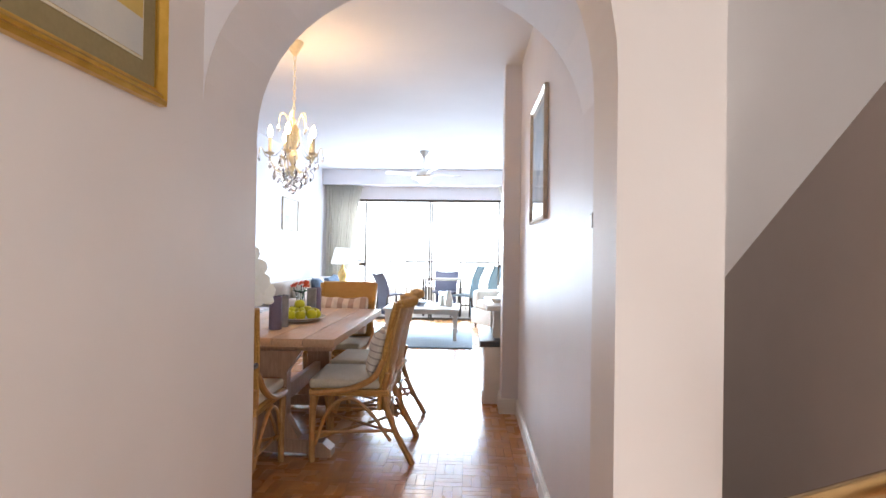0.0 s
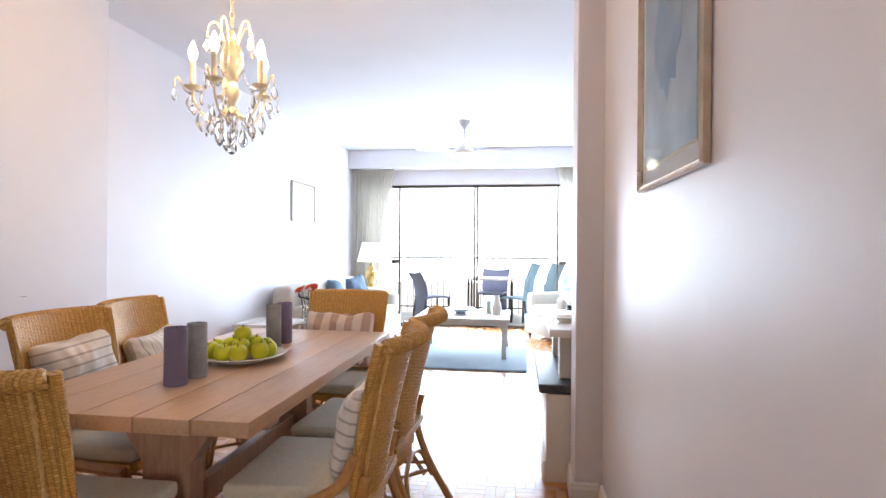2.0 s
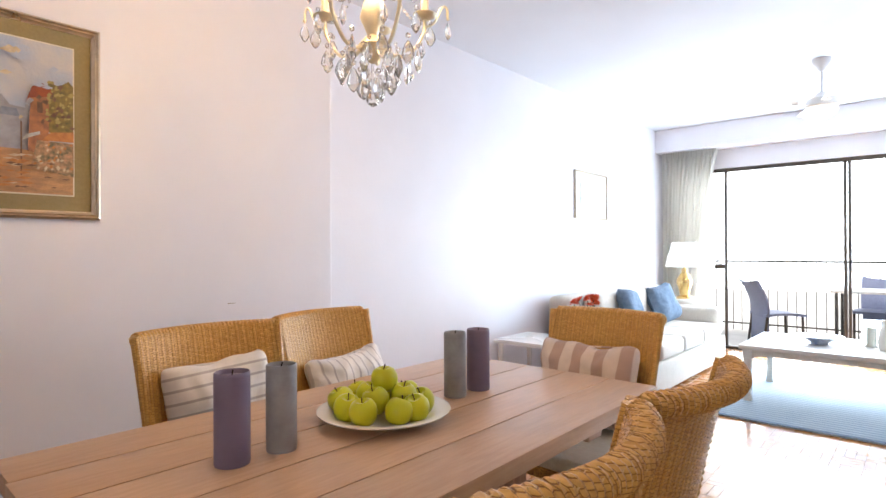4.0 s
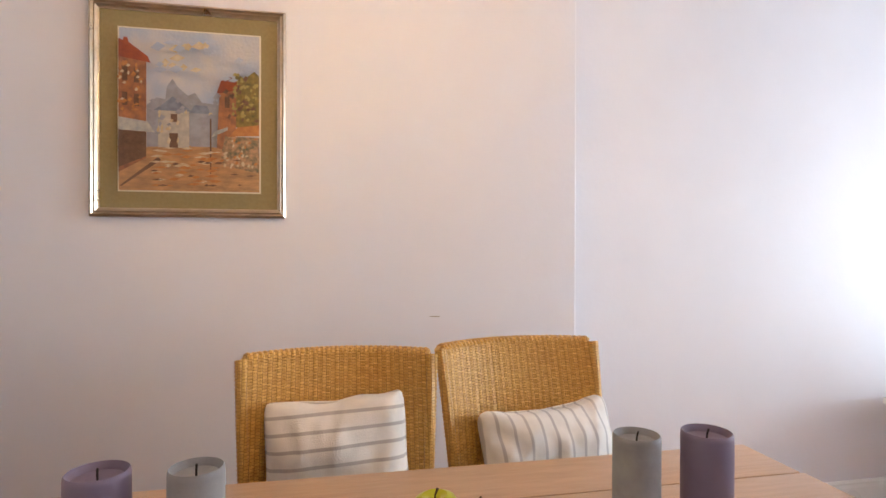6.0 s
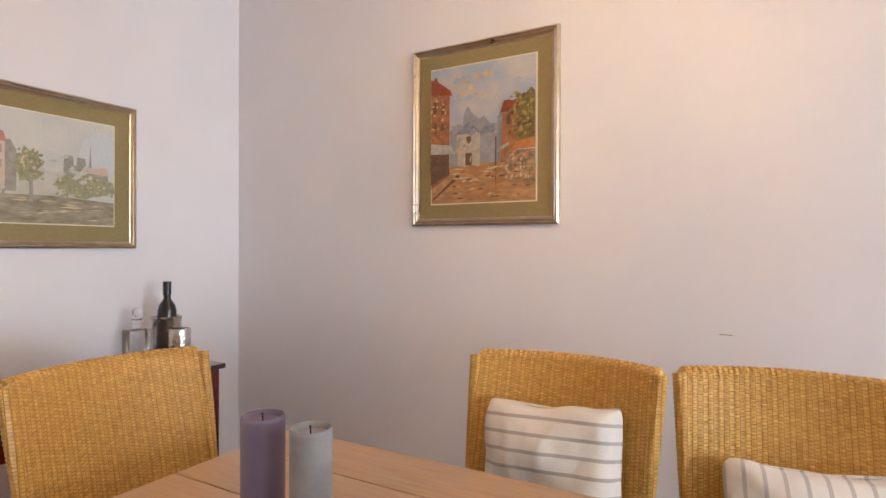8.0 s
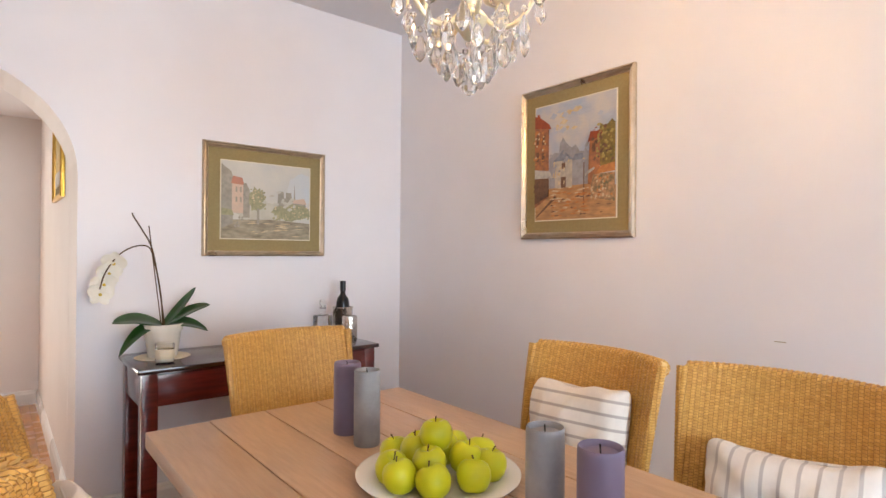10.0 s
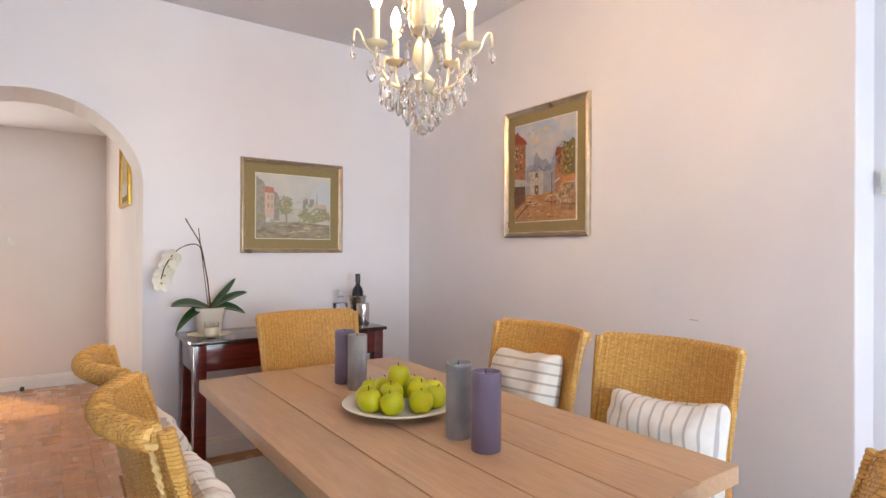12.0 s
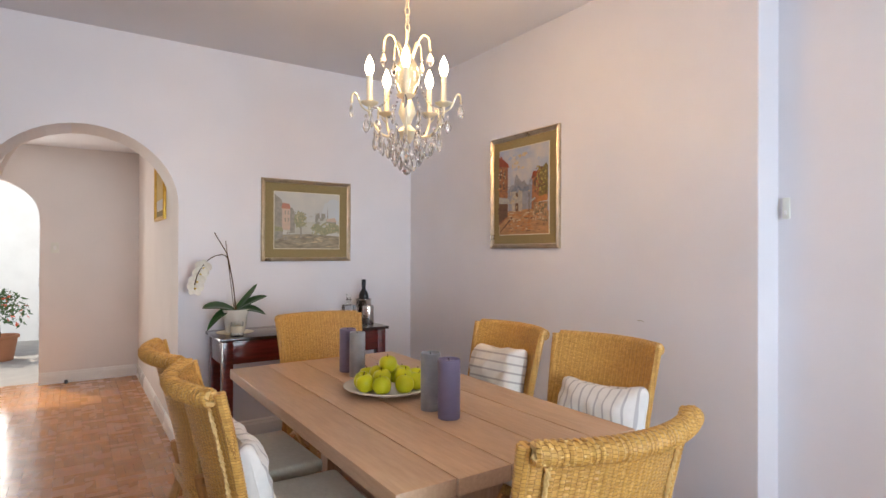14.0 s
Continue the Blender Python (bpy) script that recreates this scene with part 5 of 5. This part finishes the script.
ct = thing("coffee_table", pose(-0.675, 8.11, 0), "limed white coffee table with bracketed legs", "coffee table")
part("tabletop", box(-0.525, 0.525, -0.45, 0.45, 0.415, 0.450, 0.006), M_CT, ct)
for s in (-1, 1):
    part("long_apron", prism([(-0.44, 0.413), (0.44, 0.413), (0.44, 0.34), (0.40, 0.365), (0.33, 0.372), (-0.33, 0.372), (-0.40, 0.365), (-0.44, 0.34)], 'y', s * 0.40 - 0.015, s * 0.40 + 0.015), M_CT, ct, smooth=False)
    part("short_apron", box(s * 0.475 - 0.015, s * 0.475 + 0.015, -0.385, 0.385, 0.355, 0.413, 0.003), M_CT, ct)
    for t in (-1, 1):
        part("leg", tube([(s * 0.470, t * 0.40, 0.013), (s * 0.470, t * 0.40, 0.05), (s * 0.466, t * 0.397, 0.22), (s * 0.468, t * 0.398, 0.413)], [0.040, 0.034, 0.030, 0.046], 4), M_CT, ct, smooth=False)
bowl = tagged_at(part("bowl", lathe([(0, 0), (0.06, 0), (0.06, 0.012), (0.11, 0.04), (0.155, 0.062), (0.165, 0.066), (0.15, 0.066), (0.10, 0.045), (0, 0.022)], 36), M_BLUECHINA), pose(-0.72, 8.1, 0.45), "shallow blue and white china bowl on the coffee table", "bowl")
lan = thing("hurricane_lamp", pose(-0.40, 8.2, 0.45), "clear glass hurricane lamp with a candle", "candle holder")
part("glass", lathe([(0.055, 0), (0.06, 0.02), (0.055, 0.18), (0.058, 0.2), (0.055, 0.2), (0.05, 0.02)], 24), M_GLASS, lan)
part("candle", lathe([(0, 0), (0.032, 0), (0.032, 0.15), (0, 0.15)], 20), M_CHINA, lan)
vase = tagged_at(part("vase", lathe([(0, 0), (0.045, 0), (0.06, 0.06), (0.045, 0.14), (0.026, 0.20), (0.032, 0.225), (0.026, 0.225), (0.02, 0.2), (0, 0.18)], 24), M_CHINA), pose(-0.30, 8.05, 0.45), "cream china vase on the coffee table", "vase")


def sofa(m, width, depth, seats, label, name="sofa", category="sofa"):
    """A loose-covered seat facing +y, its back along -y."""
    s = thing(name, m, label, category)
    w = width / 2
    part("skirt", box(-w, w, -depth / 2, depth / 2, 0.05, 0.30, 0.025, seg=3), M_SOFA, s)
    part("back", box(-w, w, -depth / 2, -depth / 2 + 0.22, 0.301, 0.80, 0.07, seg=5), M_SOFA, s)
    for t in (-1, 1):
        a, b = sorted((t * w, t * (w - 0.19)))
        part("arm", box(a, b, -depth / 2 + 0.20, depth / 2 - 0.02, 0.301, 0.60, 0.07, seg=5), M_SOFA, s)
        for q in (-1, 1):
            part("castor", lathe([(0, 0), (0.02, 0.003), (0.024, 0.022), (0.015, 0.049), (0, 0.05)], 12), M_BLACK, s, m=pose(t * (w - 0.06), q * (depth / 2 - 0.06), 0))
    each = (width - 0.40) / seats
    for k in range(seats):
        x0 = -w + 0.20 + k * each
        part("seat_cushion", box(x0 + 0.004, x0 + each - 0.004, -depth / 2 + 0.23, depth / 2 + 0.01, 0.302, 0.45, 0.05, seg=4), M_SOFA, s)
        part("back_cushion", box(x0 + 0.006, x0 + each - 0.006, -depth / 2 + 0.225, -depth / 2 + 0.40, 0.455, 0.82, 0.07, seg=5), M_SOFA, s)
    return s


sofa(pose(-2.13, 8.12, 0, 0, 0, -90), 2.05, 0.92, 3, "cream linen loose-covered sofa along the wall")
sofa(pose(0.62, 9.30, 0, 0, 0, 120), 0.92, 0.86, 1, "cream linen loose-covered armchair by the balcony door", "armchair", "armchair")


def scatter(m, w, h, mt, label, seed):
    o = tagged_at(part("scatter_cushion", pillow(w, h, 0.14, seed, 12), mt), m, label, "cushion", "cushions on the sofas")
    part("piping", pillow_rim(w, h, 0.006, seed), mt, o)


scatter(pose(-2.10, 8.55, 0.66, 20, 8, -100), 0.42, 0.40, M_BLUE, "blue-grey cushion on the cream sofa", 11)
scatter(pose(-2.12, 7.80, 0.66, 20, -6, -85), 0.42, 0.40, M_BLUE, "blue-grey cushion on the cream sofa", 12)
scatter(pose(0.66, 9.33, 0.67, 16, 5, 120), 0.44, 0.42, M_LEAFCLOTH, "white cushion with blue leaf print on the armchair", 13)

# side table with coral flowers
st = thing("side_table", pose(-2.32, 6.50, 0), "small white painted side table", "side table")
part("tabletop", box(-0.24, 0.24, -0.24, 0.24, 0.50, 0.53, 0.005), M_WHITE, st)
for sx in (-1, 1):
    for sy in (-1, 1):
        part("leg", tube([(sx * 0.20, sy * 0.20, 0), (sx * 0.20, sy * 0.20, 0.499)], [0.014, 0.022], 8), M_WHITE, st)
fl = thing("flower_vase", pose(-2.09, 6.84, 0.50), "glass vase of coral-red flowers", "flowers")
stand = thing("flower_stand", pose(-2.09, 6.84, 0.05), "small white flower stand", "side table")
part("top", lathe([(0, 0.425), (0.14, 0.425), (0.175, 0.437), (0.17, 0.45), (0, 0.45)], 28), M_WHITE, stand)
part("column", lathe([(0, -0.05), (0.13, -0.05), (0.13, 0.02), (0.03, 0.06), (0.022, 0.24), (0.035, 0.40), (0.05, 0.424), (0, 0.424)], 20), M_WHITE, stand)
part("vase", lathe([(0, 0), (0.05, 0), (0.055, 0.02), (0.05, 0.16), (0.06, 0.19), (0.055, 0.19), (0.045, 0.16), (0.045, 0.02), (0, 0.015)], 24), M_GLASS, fl)
r = random.Random(9)
head = None
for k in range(11):
    q, rad = r.uniform(0, 6.28), 0.10 * math.sqrt(r.random())
    x, y, z = rad * math.cos(q), rad * math.sin(q), 0.36 - rad * 0.7 + r.uniform(-0.02, 0.02)
    part("stem", tube([(x * 0.2, y * 0.2, 0.03), (x * 0.6, y * 0.6, 0.2), (x, y, z - 0.02)], 0.003, 5), M_LEAF, fl)
    if head is None:
        bm = bmesh.new()
        for ring, n, tilt in ((0.040, 9, 0.2), (0.030, 7, 0.7), (0.016, 5, 1.2)):
            for i in range(n):
                a = 2 * math.pi * i / n + ring * 60
                def f(u, v, a=a, ring=ring, tilt=tilt):
                    s = (2 * v - 1) * 0.012 * math.sin(math.pi * (0.15 + 0.75 * u))
                    rr = ring * u * math.cos(tilt * 0.6)
                    return Vector((rr * math.cos(a) - s * math.sin(a), rr * math.sin(a) + s * math.cos(a), ring * u * math.sin(tilt))), Vector((0, 0, 1))
                sheet(f, 3, 2, 0.0015, bm)
        head = part("flower_head", bm, M_ORANGE, fl, m=pose(x, y, z, r.uniform(-40, 40), r.uniform(-40, 40), 0))
    else:
        o = new("flower_head", head.data)
        o.parent, o.matrix_basis = fl, pose(x, y, z, r.uniform(-50, 50), r.uniform(-50, 50), 0)
for k in range(6):
    part("leaf", leaf(0.10, 0.03, 60 * k, 0.02, 0.05), M_LEAF, fl, m=pose(0, 0, 0.06))

# table lamp by the curtain
lt = thing("lamp_table", pose(-2.15, 9.35, 0), "round skirted lamp table", "side table")
part("top", lathe([(0, 0.62), (0.25, 0.62), (0.255, 0.63), (0.25, 0.645), (0, 0.645)], 32), M_CT, lt)
bm = lathe([(0.25, 0.619), (0.26, 0.5), (0.30, 0.02), (0.29, 0.0), (0.28, 0.02), (0.24, 0.5), (0.23, 0.619)], 48)
for v in bm.verts:
    q = math.atan2(v.co.y, v.co.x)
    k = 1 + 0.03 * math.cos(14 * q) * (1 - v.co.z / 0.62)
    v.co.x *= k
    v.co.y *= k
part("cloth", bm, M_SOFA, lt)
lamp = thing("table_lamp", pose(-2.15, 9.35, 0.645), "brass urn table lamp with a white pleated shade", "lamp")
part("lamp_base", lathe([(0, 0), (0.085, 0), (0.085, 0.02), (0.05, 0.04), (0.06, 0.10), (0.085, 0.17), (0.085, 0.21), (0.05, 0.27), (0.03, 0.30), (0.035, 0.33), (0.012, 0.345), (0.010, 0.42), (0, 0.42)], 28), M_BRASS, lamp)
bm = lathe([(0.205, 0.36), (0.20, 0.375), (0.135, 0.62), (0.13, 0.635), (0.126, 0.635), (0.131, 0.62), (0.196, 0.375), (0.20, 0.36)], 60)
part("shade", bm, M_CURTAIN, lamp, "white fabric lampshade")


def curtain(name, x0, x1, pull, y, z0, z1, folds, label):
    """A pleated curtain; pull is how far its free edge is drawn aside at the bottom."""
    c = thing(name, pose(0, y, 0), label, "curtain", "curtains at the balcony doors")
    def f(u, v):
        z = z0 + (z1 - z0) * v
        draw = 1 - (1 - v) ** 1.6 * 0.9 if v < 1 else 1
        x = x0 + (x1 - x0) * u + pull * (1 - v) ** 0.8 * u
        amp = 0.020 + 0.028 * (1 - v)
        ph = 2 * math.pi * folds * u + 0.8 * math.sin(3 * v + u * 5)
        return Vector((x, amp * math.sin(ph) + 0.012 * math.sin(2.3 * ph + 4 * v), z)), Vector((0.0, 1, 0))
    part("cloth", sheet(f, folds * 10, 26, 0.004), M_CURTAIN, c)
    def g(u, v):
        x = x0 + (x1 - x0) * u
        return Vector((x, 0.016 * math.sin(2 * math.pi * folds * 2 * u) - 0.012, z1 - 0.07 + 0.09 * v)), Vector((0, 1, 0))
    part("heading_tape", sheet(g, folds * 12, 3, 0.004), M_CURTAIN, c)
    return c


curtain("curtain", -2.60, -1.95, -0.32, 9.93, 0.02, 2.39, 11, "long cream pleated curtain drawn to the wall")
curtain("curtain", 1.26, 0.48, 0.32, 9.93, 0.02, 2.39, 11, "long cream pleated curtain drawn to the wall")
track = thing("curtain_track", pose(0, 9.93, 2.425), "white curtain track under the beam", "curtain rail")
part("rail", box(-2.58, 1.28, -0.014, 0.014, -0.022, 0.0, 0.003), M_WHITE, track)

# ceiling fan
fan = thing("ceiling_fan", pose(-0.688, 8.04, 0), "white ceiling fan with a lit glass bowl", "ceiling fan")
part("canopy", lathe([(0, 2.585), (0.02, 2.586), (0.04, 2.62), (0.065, 2.655), (0.068, 2.679), (0, 2.679)], 24), M_WHITE, fan)
part("rod", tube([(0, 0, 2.40), (0, 0, 2.59)], 0.011, 10), M_WHITE, fan)
part("motor", lathe([(0, 2.30), (0.10, 2.30), (0.115, 2.32), (0.10, 2.37), (0.06, 2.39), (0.03, 2.42), (0, 2.42)], 32), M_WHITE, fan)
part("lamp_bowl", lathe([(0.105, 2.298), (0.105, 2.285), (0.09, 2.25), (0.05, 2.225), (0, 2.218)], 32), M_SHADE_LIT, fan, "glowing opal glass bowl")
for k in range(4):
    a = 20 + 90 * k
    def f(u, v):
        half = 0.045 + 0.022 * u - (0.03 * max(0, u - 0.92) / 0.08)
        s = 2 * v - 1
        return Vector((0.16 + 0.40 * u, s * half, 2.345 + 0.016 * s)), Vector((0, 0, 1))
    b = part("blade", sheet(f, 12, 4, 0.006), M_WHITE, fan, m=pose(0, 0, 0, 0, 0, a))
    part("blade_arm", box(0.09, 0.20, -0.018, 0.018, 2.330, 2.338, 0.002), M_WHITE, b)
bulb_light("fan_light", (-0.688, 8.04, 2.15), 6, (1.0, 0.85, 0.65), 0.06)


# ---- balcony furniture ----
def sling_chair(m, mt, label, rise=0.62):
    """A high-backed outdoor chair facing +y."""
    c = thing("balcony_chair", m, label, "chair", "balcony chairs")
    def f(u, v):
        x = (2 * u - 1) * (0.23 + 0.03 * v)
        return Vector((x, -0.22 - 0.16 * v + 0.05 * math.sin(3.0 * v) + 0.03 * (2 * u - 1) ** 2, 0.40 + rise * v - 0.035 * v * (1 - (2 * u - 1) ** 2))), Vector((0, 1, 0.2)).normalized()
    part("backrest", sheet(f, 8, 14, 0.022), mt, c)
    def g(u, v):
        return Vector(((2 * u - 1) * 0.23, -0.22 + 0.46 * v, 0.42 + 0.02 * math.sin(math.pi * v))), Vector((0, 0, 1))
    part("seat", sheet(g, 6, 8, 0.03), mt, c)
    part("skirt_panel", box(-0.22, 0.22, -0.21, -0.19, 0.06, 0.41, 0.004), mt, c)
    for sx in (-1, 1):
        part("front_leg", tube([(sx * 0.21, 0.21, 0), (sx * 0.21, 0.20, 0.41)], 0.016, 8), M_FRAME_DARK, c)
        part("back_leg", tube([(sx * 0.21, -0.25, 0), (sx * 0.21, -0.20, 0.41)], 0.016, 8), M_FRAME_DARK, c)
    return c


SL = "high-backed blue-grey sling chair on the balcony"
s1 = sling_chair(pose(-0.10, 10.80, -0.03, 0, 0, 72), M_SLING, SL)
copy_thing(s1, pose(0.28, 10.95, -0.03, 0, 0, 62))
s2 = sling_chair(pose(-1.50, 10.75, -0.03, 0, 0, -55), M_DARKWICK, "dark woven low-backed chair on the balcony", 0.46)
copy_thing(s2, pose(-0.55, 11.75, -0.03, 0, 0, 170))
bt = thing("balcony_table", pose(-0.55, 11.25, -0.03), "pale outdoor table on the balcony", "table")
part("tabletop", box(-0.42, 0.42, -0.35, 0.35, 0.70, 0.73, 0.006), M_CT, bt)
for sx in (-1, 1):
    for sy in (-1, 1):
        part("leg", tube([(sx * 0.36, sy * 0.29, 0), (sx * 0.36, sy * 0.29, 0.70)], 0.02, 8), M_FRAME_DARK, bt)

# ---- porch shrub with red flowers ----
sh = thing("porch_shrub", pose(0.60, -2.6, -0.02), "leafy shrub with red flowers in a clay pot", "plant")
part("pot", lathe([(0, 0), (0.14, 0), (0.18, 0.26), (0.2, 0.27), (0.2, 0.30), (0.17, 0.30), (0.16, 0.26), (0, 0.25)], 24), mat("terracotta", (0.42, 0.18, 0.09), rough=0.8, bump=0.3), sh)
r = random.Random(21)
bml, bmf = bmesh.new(), bmesh.new()
for k in range(420):
    q, ph, rad = r.uniform(0, 6.28), r.uniform(-0.5, 1.5), r.uniform(0.12, 0.32)
    c = Vector((rad * math.cos(q) * math.cos(ph), rad * math.sin(q) * math.cos(ph), 0.55 + rad * math.sin(ph)))
    t = bml if k % 8 else bmf
    a, b = Vector((r.uniform(-1, 1), r.uniform(-1, 1), r.uniform(-1, 1))).normalized(), Vector((r.uniform(-1, 1), r.uniform(-1, 1), r.uniform(-1, 1))).normalized()
    vs = [t.verts.new(c + d) for d in (a * 0.035, b * 0.018, -a * 0.035, -b * 0.018)]
    t.faces.new(vs)
part("foliage", bml, M_GREEN, sh, smooth=False)["kind"] = "stuff"
part("flowers", bmf, M_ORANGE, sh, smooth=False)["kind"] = "stuff"
part("trunk", tube([(0, 0, 0.25), (0.01, 0, 0.45), (0.0, 0.02, 0.7)], [0.02, 0.016, 0.008], 8), M_STEM, sh)

# ---- parquet floor, laid in squares of three fingers ----
floor = setting("floor", box(XL - 0.2, 2.07, -0.87, Y_WIN + 0.2, -0.12, -0.009), M_BED, "reddish brown parquet floor in small squares, polished", "floor")
SQ, FW = 0.150, 0.050


def finger_mesh():
    me = bpy.data.meshes.new("parquet_finger")
    a, b, c = FW / 2 - 0.0003, SQ / 2 - 0.0003, 0.0008
    v = [(-a, -b, -0.008), (a, -b, -0.008), (a, b, -0.008), (-a, b, -0.008), (-a + c, -b + c, 0), (a - c, -b + c, 0), (a - c, b - c, 0), (-a + c, b - c, 0),
         (-a, -b, -0.001), (a, -b, -0.001), (a, b, -0.001), (-a, b, -0.001)]
    f = [(4, 5, 6, 7)] + [(i, (i + 1) % 4, 8 + (i + 1) % 4, 8 + i) for i in range(4)] + [(8 + i, 8 + (i + 1) % 4, 4 + (i + 1) % 4, 4 + i) for i in range(4)]
    me.from_pydata(v, [], f)
    return me, v, f


fm, fv, ff = finger_mesh()
fm.materials.append(M_PARQ)
near, verts, faces = [], [], []
r = random.Random(77)
nx, ny = int((1.30 - XL) / SQ) + 2, int((Y_WIN + 0.15 + 0.87) / SQ) + 1
for i in range(nx):
    for j in range(ny):
        cx, cy = XL - 0.1 + (i + 0.5) * SQ, -0.87 + (j + 0.5) * SQ
        if cx > 0.5 and cy < 4.4 and cy > 1.4:
            continue
        for k in (-1, 0, 1):
            turn = (i + j) % 2
            x, y = (cx + k * FW, cy) if not turn else (cx, cy + k * FW)
            dz = r.uniform(-0.0002, 0.0)
            if len(near) < 300 and -0.6 < cx < 0.36 and 1.3 < cy < 4.2:
                near.append((x, y, dz, turn))
            else:
                n0 = len(verts)
                for a, b, c in fv:
                    verts.append((x + (b if turn else a), y + (a if turn else b), c + dz))
                faces.extend(tuple(n0 + q for q in (t if not turn else t[::-1])) for t in ff)
me = bpy.data.meshes.new("parquet_field")
me.from_pydata(verts, [], faces)
me.materials.append(M_PARQ_REST)
rest = new("parquet_field", me)
rest.parent = floor
rest["kind"] = "stuff"
for x, y, dz, turn in near:
    o = new("parquet_finger", fm)
    o.parent = floor
    o.matrix_basis = pose(x, y, dz, 0, 0, -90 * turn)
